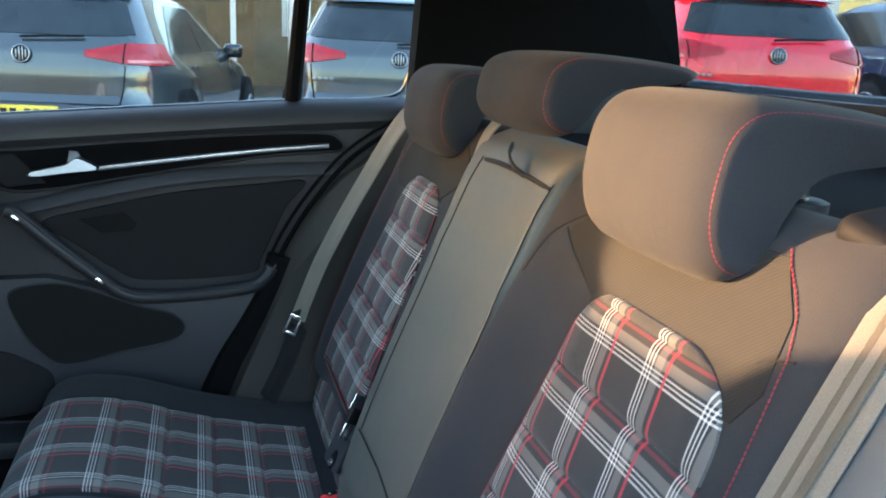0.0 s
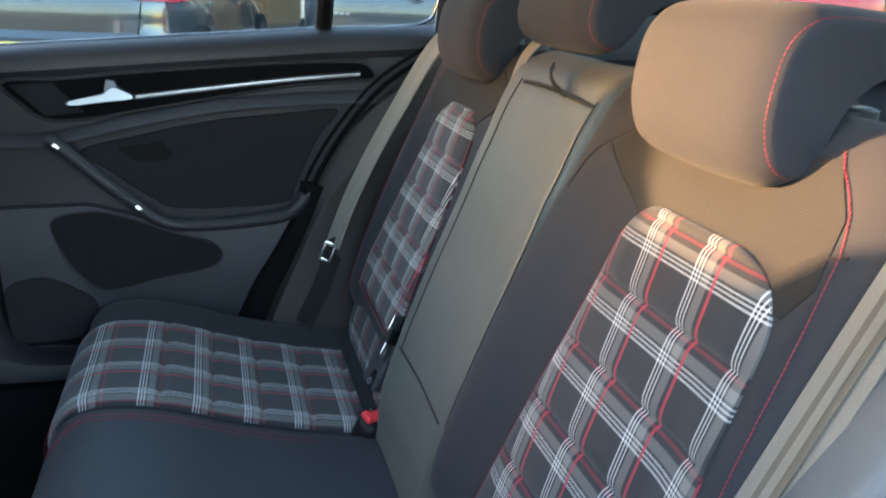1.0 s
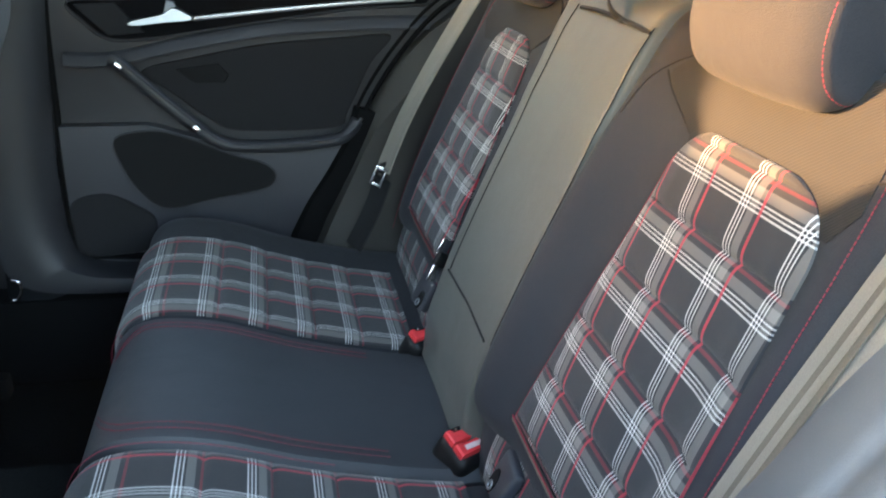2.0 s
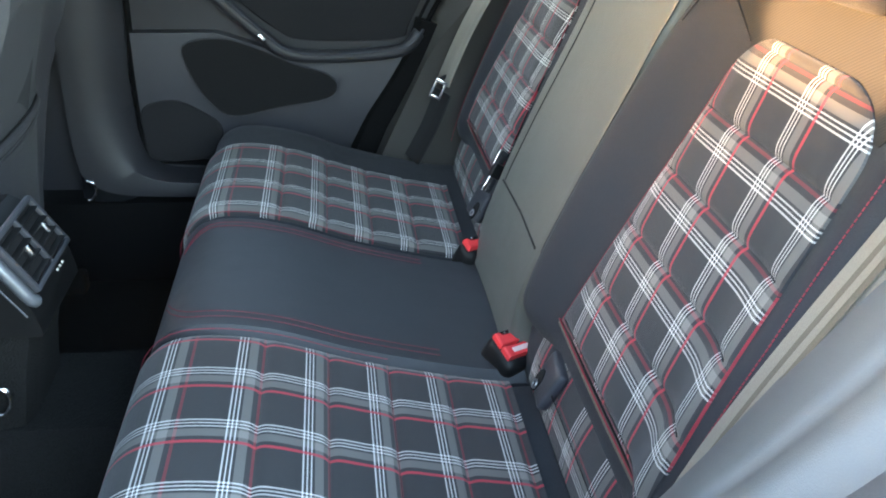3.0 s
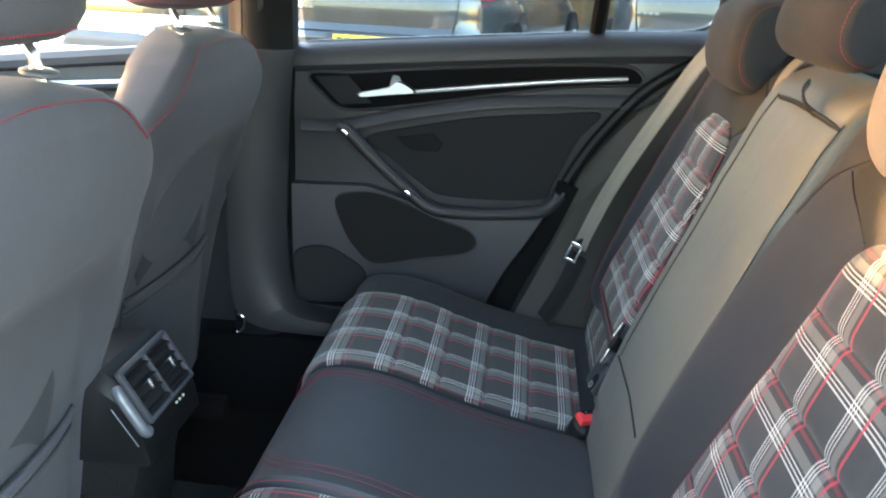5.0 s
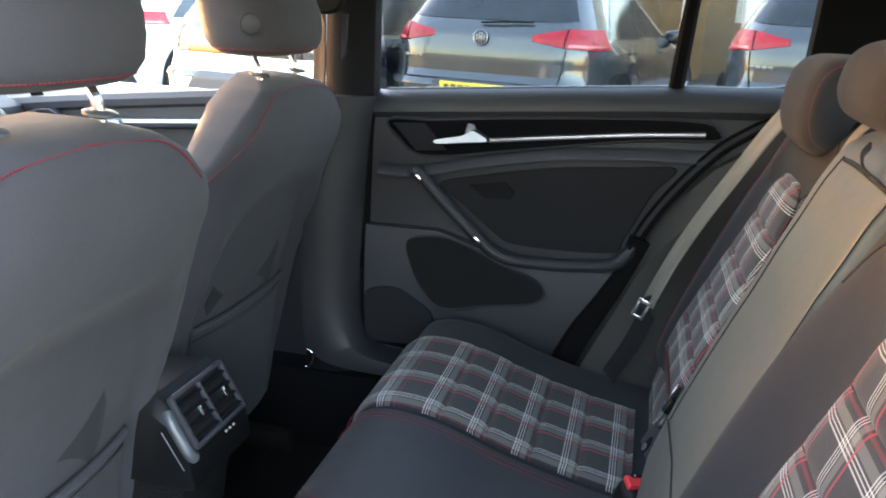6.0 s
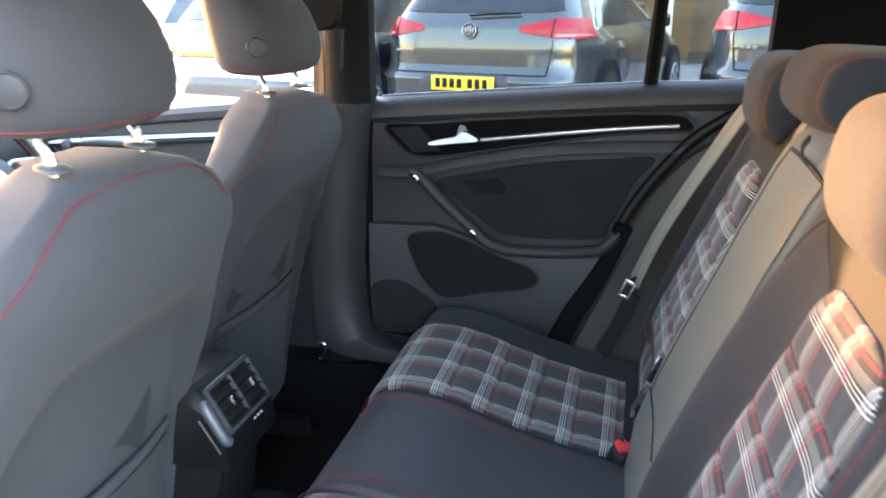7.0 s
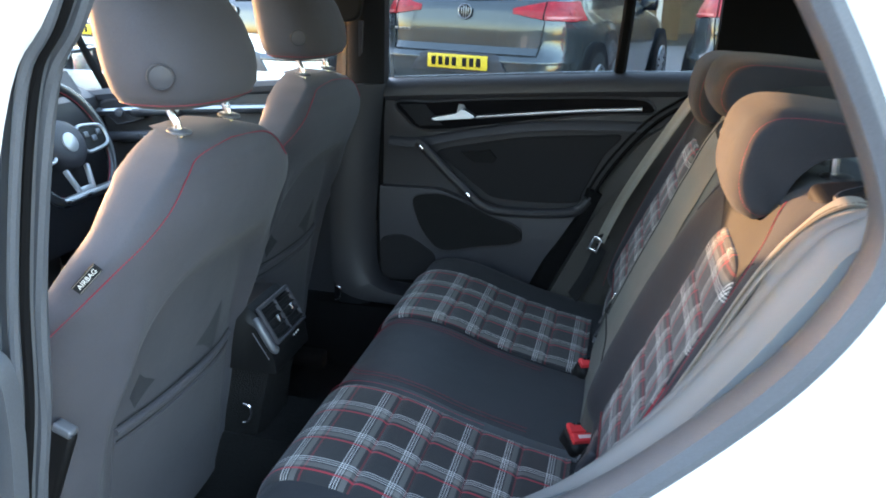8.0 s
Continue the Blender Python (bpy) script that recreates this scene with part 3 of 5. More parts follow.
wall_piece("trim_window_seal", tube(smooth([(-0.24, 0.738, 0.956), (0.05, 0.742, 0.978), (0.35, 0.742, 1.000), (0.56, 0.74, 1.013), (0.60, 0.725, 1.06), (0.607, 0.71, 1.11)]), 0.004), "chrome", "thin bright strip round the side window")

# far front door
fdoor = thing("door_2", "front door inside with chrome handle and mirror switch", "car door", (-0.8, 0.7, 0.33), kind="structure")
fs = lambda x: lerp_table([(-1.35, 0.845), (-1.05, 0.884), (-0.63, 0.925), (-0.36, 0.95)], x)
part("panel", grid(lambda u, v: (-1.35 + 0.98 * u, 0.70 - 0.02 * math.sin(3 * v), 0.3 + v * (fs(-1.35 + 0.98 * u) - 0.3)), 12, 12, skirt=(0, 0.06, 0)), "trim", fdoor)
part("sill_roll", tube([(x, 0.70, fs(x) - 0.012) for x in [-1.35 + 0.98 * k / 12 for k in range(13)]], 0.02), "trim_grey", fdoor)
part("trim_strip", tube([(-1.30, 0.672, 0.80), (-1.0, 0.668, 0.83), (-0.6, 0.668, 0.86), (-0.42, 0.67, 0.875)], 0.012), "chrome", fdoor, "satin trim strip")
part("door_handle", moved(box(0.16, 0.02, 0.022, 0.006), pose(-0.93, 0.655, 0.832, 0, -6, 0)), "chrome", fdoor)
pod = smooth([(-1.118, 0.840), (-1.062, 0.858), (-1.040, 0.853), (-0.975, 0.818), (-0.985, 0.806), (-1.055, 0.788), (-1.072, 0.792)], 4, True)
part("switch_plate", plate_of([(q[0], q[1]) for q in pod], 0.022, lambda a, b, c: (a, 0.684 - c, b), 0.005), "trim", fdoor, "black switch pod")
part("switch_rim", tube([(q[0], 0.662, q[1]) for q in pod], 0.0022, 6, True), "trim_grey", fdoor)
part("mirror_switch", moved(disc(0.0125, 0.022, 24, 0.2), pose(-1.047, 0.655, 0.823, 90)), "silver", fdoor, "round mirror switch")
part("pull_ledge", tube(smooth([(-1.20, 0.672, 0.735), (-1.03, 0.662, 0.752), (-0.90, 0.655, 0.765), (-0.60, 0.655, 0.775), (-0.42, 0.665, 0.78)], 5), 0.016, 10), "trim_grey", fdoor, "grey armrest ledge")
part("pull_end", moved(box(0.030, 0.012, 0.010, 0.003), pose(-0.965, 0.640, 0.760, 0, 14, 0)), "bright", fdoor, "small chrome cap")
wall_piece("trim_window_bar_front", strip([(-1.140, -1.112, 0.712, 0.872), (-1.176, -1.156, 0.695, 0.96), (-1.205, -1.190, 0.68, 1.05)], 0.02), "lining", "black divider of the front window")
mirror = thing("door_mirror", "dark outside mirror on the front door", "door mirror", (-1.33, 0.80, 0.88))
part("housing", loft([[(-1.36 + dx * k, 0.90 + dy * k * 1.15, 0.915 + dz * k) for dy, dz in ((-0.095, -0.052), (-0.060, -0.064), (0.07, -0.060), (0.100, -0.035), (0.095, 0.045), (0.060, 0.064), (-0.07, 0.060), (-0.100, 0.035))] for dx, k in ((-0.11, 0.45), (-0.085, 0.80), (-0.03, 1.0), (0.035, 1.0), (0.045, 0.94))]), "black_paint", mirror)
part("glass", moved(box(0.004, 0.180, 0.098, 0.001), pose(-1.3155, 0.90, 0.915, 0, 0, 8)), "bright", mirror, "silver mirror glass")
part("foot", moved(box(0.06, 0.12, 0.030, 0.010, 3), pose(-1.345, 0.775, 0.862, -18)), "black_plastic", mirror)
wall_piece("window_3", grid(lambda u, v: (-1.33 + 0.95 * u + 0.35 * v * (1 - u), 0.735 - 0.12 * v, fs(-1.33 + 0.95 * u) + 0.44 * v), 4, 4, skirt=(0, 0.004, 0))[:2], "glass", "clear front side window pane").visible_shadow = False

wall_piece("windscreen", grid(lambda u, v: (-1.50 + 0.70 * v - 0.10 * (1 - (2 * u - 1) ** 2), (2 * u - 1) * (0.70 - 0.13 * v), 0.90 + 0.47 * v), 10, 6, skirt=(0, 0, 0.004))[:2], "glass", "clear windscreen pane").visible_shadow = False

# front belt and its guide on the far centre post
post_belt = thing("seat_belt", "black front seat belt hanging down the centre post", "seat belt", (-0.34, 0.60, 0.95), "seat belts")
part("webbing", ribbon(smooth([(-0.335, 0.585, 1.20), (-0.338, 0.590, 1.12), (-0.340, 0.598, 1.03), (-0.345, 0.605, 0.96), (-0.352, 0.608, 0.80)], 5), (0.8, -0.6, 0.0), 0.047, 0.003), "black_thread", post_belt)
part("guide", plate_of([(q[0], q[1]) for q in smooth([(-0.375, 1.20), (-0.285, 1.20), (-0.280, 1.14), (-0.300, 1.112), (-0.365, 1.112), (-0.380, 1.15)], 5, True)], 0.022, lambda a, b, c: (a, 0.590 - c, b), 0.006), "black_plastic", post_belt, "black plastic belt guide")
part("slider_rail", plate_of([(-0.300, 1.11), (-0.288, 1.11), (-0.292, 1.03), (-0.300, 1.02)], 0.010, lambda a, b, c: (a, 0.622 - c, b), 0.002), "trim_grey", post_belt, "grey height slider")
# dashboard and steering wheel
dash = thing("dashboard", "black moulded plastic dashboard", "dashboard", (-1.25, 0, 0.5))
part("body", loft([[(x, y, z) for x, z in ((-1.12, 0.45), (-1.10, 0.72), (-1.14, 0.86), (-1.22, 0.90), (-1.50, 0.88), (-1.55, 0.45))] for y in (-0.68, -0.3, 0.0, 0.3, 0.68)]), "trim", dash)
part("hood", loft([[(x, y, 0.89 + h * (0.06 if abs(x + 1.2) < 0.1 else 0.02)) for x, h in ((-1.08, 0), (-1.12, 1), (-1.26, 1), (-1.34, 0))] for y in (0.2, 0.26, 0.48, 0.54)]), "trim", dash)
wheel = thing("steering_wheel", "black leather steering wheel with silver spokes", "steering wheel", (-0.95, 0.375, 0.79))
wm = pose(-1.022, 0.365, 0.782, 0, 66, 0)
rim_path = [(min(0.138, 0.170 * math.cos(k * math.tau / 48)), 0.170 * math.sin(k * math.tau / 48), 0) for k in range(48)]
part("rim", moved(tube(rim_path, 0.0145, 12, True), wm), "rim_leather", wheel)
part("rim_stitching", moved(tube([(0.915 * p[0], 0.915 * p[1], 0.003) for p in rim_path], 0.0012, 6, True), wm), "red_thread", wheel, "red stitching inside the rim")
part("rim_inlay", moved(tube([(p[0], p[1], 0.0135) for p in rim_path if p[0] > 0.125], 0.005, 8), wm), "spoke", wheel, "satin silver inlay in the flat bottom")
part("hub", moved(loft([[(r * 0.92 * math.cos(a), r * math.sin(a), h) for a in [k * math.tau / 36 for k in range(36)]] for r, h in ((0.050, -0.035), (0.072, -0.020), (0.072, 0.006), (0.066, 0.016), (0.050, 0.022), (0.028, 0.024))]), wm), "trim_grey", wheel, "rounded grey airbag cover")
part("badge", moved(disc(0.026, 0.006), wm @ pose(0, 0, 0.025)), "spoke", wheel, "round silver emblem")
for e in (-1, 1):
    pod = smooth([(-0.030, e * 0.060, 0), (-0.034, e * 0.110, 0), (-0.022, e * 0.158, 0), (0.022, e * 0.158, 0), (0.034, e * 0.110, 0), (0.030, e * 0.060, 0)], 5, True)
    part("spoke", moved(plate_of([(q.x, q.y) for q in pod], 0.016, lambda a, b, c: Vector((a, b, c - 0.006)), 0.003), wm), "black_plastic", wheel, "black button pod")
    part("spoke_trim", moved(tube([(q.x, q.y, 0.010) for q in pod], 0.0050, 8, True), wm), "spoke", wheel, "satin silver surround")
    for k in range(3):
        part("switch", moved(box(0.016, 0.018, 0.006, 0.002), wm @ pose(-0.010 + 0.014 * (k % 2), e * (0.085 + 0.026 * k), 0.012)), "silver", wheel, "small grey switch")
    part("lower_spoke", moved(box(0.086, 0.012, 0.014, 0.004), wm @ pose(0.104, e * 0.032, 0.004, 0, 0, -e * 14)), "spoke", wheel, "satin silver lower spoke")
part("spoke_bridge", moved(box(0.022, 0.070, 0.012, 0.004), wm @ pose(0.126, 0, 0.004)), "spoke", wheel, "satin silver foot of the spokes")

# ---- near side of the body ----
front_edge = [(0.20, -0.27), (0.55, -0.258), (0.75, -0.225), (0.91, -0.206), (1.112, -0.162), (1.194, -0.113), (1.40, -0.02)]
near_b = [(q.x, q.z) for q in smooth([(x, 0, z) for z, x in front_edge], 5)]
wall_piece("wall_b_pillar_near", loft([[(x - 0.11, -0.80, z), (x + e - 0.010, -0.797, z), (x + e, -0.787, z), (x + e, -0.768, z), (x - 0.11, -0.768, z)] for x, z, e in [(x, z, lerp_table([(0.60, -0.060), (1.20, 0.0)], z)) for x, z in near_b]]), "white_paint", "white painted door post")
wall_piece("trim_b_pillar_near", loft([[(x - 0.09, -0.767, z), (x - 0.030, -0.767, z), (x - 0.022, -0.758, z), (x - 0.024, -0.745, z), (x - 0.010, -0.738, z), (x - 0.002, -0.726, z), (x - 0.004, -0.710, z), (x - 0.03, -0.700, z), (x - 0.09, -0.700, z)] for x, z in near_b]), "rubber", "dark door post with rubber seals")
wall_piece("trim_seal_b", tube(smooth([(x - 0.001, -0.722, z) for x, z in near_b], 4), 0.008), "rubber", "dark rubber door seal strip")
lower_post = smooth([(-0.30, 0.845), (-0.245, 0.840), (-0.217, 0.815), (-0.216, 0.735), (-0.228, 0.62), (-0.240, 0.45), (-0.30, 0.42)], 5, True)
wall_piece("trim_b_pillar_lower", plate_of([(q[0], q[1]) for q in lower_post], 0.022, lambda a, b, c: (a, -0.768 - c, b), 0.008), "rubber", "grey moulded cover on the door post")
inset = smooth([(-0.30, 0.775), (-0.252, 0.780), (-0.233, 0.760), (-0.238, 0.720), (-0.247, 0.680), (-0.272, 0.652), (-0.30, 0.65)], 5, True)
wall_piece("trim_b_pillar_inset", joined(tube([(q[0], -0.790, q[1]) for q in inset], 0.004, 6, True), plate_of([(q[0], q[1]) for q in inset], 0.002, lambda a, b, c: (a, -0.7885 - c, b))), "trim_grey", "dark rounded inset on the door post")
for k, dx in enumerate((-0.002, -0.003)):
    wall_piece("trim_post_seal", tube(smooth([(x + dx, -0.762 + 0.017 * k, z) for x, z in near_b], 4), 0.006), "lining" if k else "rubber", "rubber strip along the door post")
# the near rear door, swung open on its hinges
odoor = thing("door_4", "rear door swung wide open, white outside, black trim inside", "car door", (-0.27, -0.80, 0.33), kind="structure")
om = pose(-0.275, -0.80, 0, 0, 0, -72)
part("outer_skin", moved(plate_of([(0.02, 0.32), (0.72, 0.34), (0.80, 0.60), (0.86, 0.98), (0.02, 0.95)], 0.05, lambda a, b, c: (a, -0.05 - c, b), 0.01), om), "white_paint", odoor)
part("inner_panel", moved(plate_of([(0.03, 0.33), (0.70, 0.35), (0.78, 0.60), (0.84, 0.97), (0.03, 0.94)], 0.045, lambda a, b, c: (a, -0.048 + c, b), 0.01), om), "trim", odoor)
part("window_pane", moved(plate_of([(0.05, 0.95), (0.83, 0.98), (0.66, 1.25), (0.44, 1.37), (0.12, 1.34)], 0.004, lambda a, b, c: (a, -0.04 + 0.22 * (b - 0.97) + c, b)), om), "tinted", odoor)
part("window_frame", moved(tube(smooth([(0.03, -0.05, 0.95), (0.05, -0.02, 1.15), (0.10, 0.06, 1.36), (0.45, 0.07, 1.39), (0.70, 0.03, 1.25), (0.85, -0.04, 0.98)], 5), 0.018), om), "trim", odoor)
rear_open = [(0.30, 0.66), (0.36, 0.70), (0.444, 0.77), (0.547, 0.884), (0.601, 0.973), (0.616, 1.035), (0.604, 1.085), (0.573, 1.15), (0.531, 1.222), (0.42, 1.40)]
low = [(-0.25, 0.36), (0.0, 0.355), (0.12, 0.37), (0.19, 0.45), (0.24, 0.57), (0.30, 0.66)]
edge_pts = smooth([(x, 0, z) for x, z in low + rear_open[1:]], 5)
def quarter(u, v):
    p = edge_pts[min(int(u * (len(edge_pts) - 1) + 0.5), len(edge_pts) - 1)]
    i = min(int(u * (len(edge_pts) - 1) + 0.5), len(edge_pts) - 2)
    d = (edge_pts[i + 1] - edge_pts[i]).normalized()
    out = Vector((d.z, 0, -d.x))
    w = 0.45 * v
    q = p + out * w
    step = 0.016 * (math.tanh((w - 0.075) / 0.010) + 1) / 2 + 0.014 * (math.tanh((w - 0.155) / 0.014) + 1) / 2
    return (q.x, -0.745 - 0.022 * math.sin(min(1, v * 3) * math.pi / 2) - step + 0.10 * max(0, q.z - 1.0) * v, q.z)


wall_piece("wall_quarter_near", grid(quarter, len(edge_pts) - 1, 60)[:2], "white_paint", "white painted rear wing round the door opening")
def seal_ring(offs):
    rings = []
    for i, p in enumerate(edge_pts):
        d = (edge_pts[min(i + 1, len(edge_pts) - 1)] - edge_pts[max(i - 1, 0)]).normalized()
        rings.append([tuple(p + Vector((d.z, 0, -d.x)) * o + Vector((0, yy, 0))) for o, yy in offs])
    return loft(rings)


wall_piece("trim_door_frame_near", seal_ring([(0.006, -0.752), (0.001, -0.754), (-0.004, -0.757), (-0.009, -0.756), (-0.012, -0.754), (-0.016, -0.753), (-0.020, -0.745), (-0.022, -0.730), (-0.019, -0.714), (-0.010, -0.700), (0.006, -0.700)]), "rubber", "dark door frame with rubber seals")
trim_out = smooth([(0.16, 0, 0.40), (0.22, 0, 0.54), (0.29, 0, 0.675), (0.375, 0, 0.730), (0.45, 0, 0.792), (0.515, 0, 0.880), (0.568, 0, 0.966), (0.600, 0, 1.015), (0.69, 0, 1.050), (0.95, 0, 1.06)], 5)
trim_in = smooth([(0.18, 0, 0.33), (0.24, 0, 0.40), (0.335, 0, 0.53), (0.425, 0, 0.66), (0.505, 0, 0.80), (0.553, 0, 0.895), (0.590, 0, 0.980), (0.64, 0, 1.008), (0.72, 0, 1.02), (0.95, 0, 1.025)], 5)
def quarter_trim(u, v):
    i = min(int(u * (len(trim_out) - 1) + 0.5), len(trim_out) - 1)
    p = trim_out[i] * (1 - v) + trim_in[i] * v
    # a raised roll along the outer side, a fold line inside it
    roll = 0.016 * math.sin(math.pi * v) + 0.005 * math.exp(-((v - 0.22) / 0.10) ** 2) - 0.005 * math.exp(-((v - 0.42) / 0.05) ** 2)
    return (p.x - 0.7 * roll - 0.012 * v, -0.705 + 0.142 * v, p.z + 0.7 * roll)


wall_piece("trim_c_pillar_near", grid(quarter_trim, len(trim_out) - 1, 30, skirt=(0.05, 0, -0.03))[:2], "pillar_near", "grey trim between door opening and back seat, sky light in its colour")
guide = thing("belt_guide", "black plastic belt outlet on the seat shoulder", "belt guide", (0.652, -0.50, 1.0))
gm = pose(0.676, -0.505, 1.006, 16, -6, 10)
part("housing", moved(box(0.150, 0.080, 0.026, 0.012, 4), gm), "pillar", guide)
part("slot", moved(disc(0.058, 0.006, 32, 0.3), gm @ pose(0.0, -0.004, 0.0125) @ Matrix.Diagonal((1.0, 0.34, 1, 1))), "pit", guide)
part("rim", moved(ring_shape(0.060, 0.0022, 32), gm @ pose(0.0, -0.004, 0.0138) @ Matrix.Diagonal((1.0, 0.36, 1, 1))), "trim_grey", guide)
wall_piece("trim_shelf_near", grid(lambda u, v: (0.68 + 0.50 * u, -0.60 + 0.12 * v, 1.01 - 0.02 * v), 6, 4, skirt=(0, 0, -0.3))[:2], "pillar_near", "grey trim beside the back seat, sky light in its colour")
wall_piece("trim_c_pillar_near_upper", grid(lambda u, v: (0.84 + 0.38 * u - 0.22 * v * (1 - u), -0.66 + 0.10 * v, 1.02 + 0.38 * v), 8, 8, skirt=(0, -0.05, 0))[:2], "lining", "black upper rear post trim")
wall_piece("trim_sill_near", loft([[(x, -0.60, 0.12), (x, -0.615, 0.27), (x, -0.635, 0.315), (x, -0.74, 0.33), (x, -0.78, 0.12)] for x in (-1.3, -0.5, 0.0, 0.45)]), "trim", "black plastic door sill trim")
wall_piece("door_3", moved(box(1.05, 0.07, 0.62, 0.02), pose(-0.86, -0.74, 0.62)), "white_paint", "closed white front passenger door")
wall_piece("wall_tail", moved(box(0.9, 0.06, 0.7, 0.02), pose(1.17, -0.77, 0.62)), "white_paint", "white painted rear body side")
wall_piece("wall_side_far", moved(box(3.0, 0.05, 0.76, 0.02), pose(0.05, 0.79, 0.54)), "white_paint", "white painted rear body side")

# outer shell of our car, front and rear
def hull(rows):
    """White body from rows of (x, half width, sill height, top height)."""
    rings = []
    for x, w, lo, hi in rows:
        e = 0.10
        rings.append([(x, -w, lo), (x, -w, hi - e), (x, -w + 0.04, hi - 0.03), (x, -w + 0.16, hi), (x, 0, hi + 0.02), (x, w - 0.16, hi), (x, w - 0.04, hi - 0.03), (x, w, hi - e), (x, w, lo)])
    return loft(rings)


wall_piece("wall_bonnet", hull([(-1.60, 0.80, 0.24, 0.885), (-1.9, 0.79, 0.24, 0.85), (-2.2, 0.77, 0.24, 0.80), (-2.38, 0.70, 0.26, 0.72), (-2.46, 0.60, 0.30, 0.60)]), "white_paint", "white painted bonnet and front wings")
wall_piece("wall_tailgate", hull([(1.29, 0.80, 0.26, 1.03), (1.40, 0.78, 0.26, 0.98), (1.48, 0.74, 0.28, 0.80), (1.52, 0.68, 0.32, 0.62)]), "white_paint", "white painted tailgate and rear bumper")
for s in (-1, 1):
    for x in (-1.72, 0.92):
        wheel_m = pose(x, s * 0.72, 0.315, 90, 0, 0)
        road_wheel = thing("wheel", "black tyre on a silver alloy wheel", "wheel", (x, s * 0.72, 0.0), "wheels of the white car")
        part("tyre", moved(disc(0.315, 0.20, 36, 0.12), wheel_m), "tyre", road_wheel)
        part("rim", moved(joined(ring_shape(0.205, 0.014, 32), disc(0.05, 0.02), *[moved(box(0.17, 0.035, 0.016, 0.006), pose(0.115 * math.cos(q * math.tau / 10), 0.115 * math.sin(q * math.tau / 10), 0, 0, 0, q * 36)) for q in range(10)]), wheel_m @ pose(0, 0, -s * 0.105)), "rim", road_wheel)

# ---- back seat ----
seat = thing("rear_bench", "black cloth rear bench seat with tartan centre panels", "car seat", (0.15, 0, 0.30))
cush = smooth([(-0.060, 0, 0.30), (-0.095, 0, 0.39), (-0.098, 0, 0.455), (-0.070, 0, 0.497), (-0.02, 0, 0.508), (0.06, 0, 0.496), (0.16, 0, 0.462), (0.26, 0, 0.436), (0.34, 0, 0.420), (0.385, 0, 0.418)], 6)
def arc_table(curve):
    s, out = 0.0, [(0.0, curve[0])]
    for a, b in zip(curve, curve[1:]):
        s += (b - a).length
        out.append((s, b))
    return out


def along(table, s):
    """Place and outward normal (left of the way) on an xz curve at length s."""
    for (a, p), (b, q) in zip(table, table[1:]):
        if s <= b or b == table[-1][0]:
            t = (s - a) / (b - a)
            d = (q - p).normalized()
            return p + (q - p) * t, Vector((-d.z, 0, d.x))


cush_t = arc_table(cush)
def cushion(y0, y1, drop):
    n = 26
    rings = []
    for k in range(n + 1):
        u = k / n
        y = y0 + (y1 - y0) * u
        e = min(y - y0, y1 - y)
        r = 0.035 if min(abs(y0), abs(y1)) > 0.159 and abs(y) > 0.3 else 0.014
        sink = r - math.sqrt(max(0, r * r - max(0, r - e) ** 2)) if e < r else 0
        ring = []
        for p in cush:
            f = min(1.0, max(0.0, (p.z - 0.30) / 0.12))
            ring.append((p.x + 0.4 * sink * f * (p.x < 0), y, p.z - (sink + drop) * f))
        ring += [(0.40, y, 0.40), (0.40, y, 0.30)]
        rings.append(ring)
    return loft(rings)


def pad(y0, y1, s0, s1, pitch, lift, u0):
    """The quilted tartan panel on the cushion curve between arc lengths s0 and s1."""
    def f(u, v):
        s = s0 + (s1 - s0) * v
        p, n = along(cush_t, s)
        m = ((s - u0) / pitch) % 1.0
        bulge = 0.0062 * (1 - abs(2 * m - 1) ** 7.0) if s > u0 else 0.0062 * (1 - max(0, 1 - (u0 - s) / (0.5 * pitch)) ** 7.0)
        y = y0 + (y1 - y0) * u
        e = min(y - y0, y1 - y) / 0.02
        q = p + n * (lift * min(1, e) ** 0.5 + bulge * min(1, e) ** 0.5)
        return (q.x, y, q.z)
    return grid(f, 40, 180, lambda u, v: ((s0 + (s1 - s0) * v - 0.31) / 0.078 + 0.07, (-(y0 + (y1 - y0) * u) - 0.245) / 0.088 + 0.07), (0, 0, -0.012))


for s, y0, y1 in ((-1, 0.16, 0.605), (1, 0.16, 0.605)):
    a, b = sorted((s * y0, s * y1))
    c = part("cushion", cushion(a, b, 0.0), "cloth", seat)
    pa, pb = sorted((s * (0.165 if s < 0 else 0.1715), s * 0.470))
    part("tartan_panel", pad(pa, pb, 0.075, 0.655, 0.078, 0.002, 0.335), "plaid", c, "quilted red, white and grey tartan cloth")
    for k in range(5):
        q, n = along(cush_t, 0.335 + 0.078 * k)
        q = q + n * 0.0022
        # thin dark tube stands for the shadow line in the crease
        part("crease_shade", tube([(q.x, pa + 0.012 + (pb - pa - 0.024) * j / 8, q.z) for j in range(9)], 0.0007, 5), "black_thread", c)
    pipe = [along(cush_t, 0.09 + 0.40 * k / 30)[0] + along(cush_t, 0.09 + 0.40 * k / 30)[1] * 0.008 for k in range(31)]
    part("piping", tube([(p.x, s * 0.162, p.z) for p in pipe], 0.0005, 6), "red_thread", c, "red edge piping")
mid = part("cushion", cushion(-0.158, 0.158, -0.004), "leather", seat, "plain black centre cushion")
for s in (-1, 1):
    for d in (0.118, 0.130):
        pts = []
        for k in range(33):
            q, n = along(cush_t, 0.20 + 0.37 * k / 32)
            pts.append((q.x + n.x * 0.005, s * (d - 0.05 * max(0, 1 - k / 4) ** 2), q.z + n.z * 0.0055))
        part("stitch_line", stitches(pts, 0.0006), "red_thread", mid, "red stitched seam")

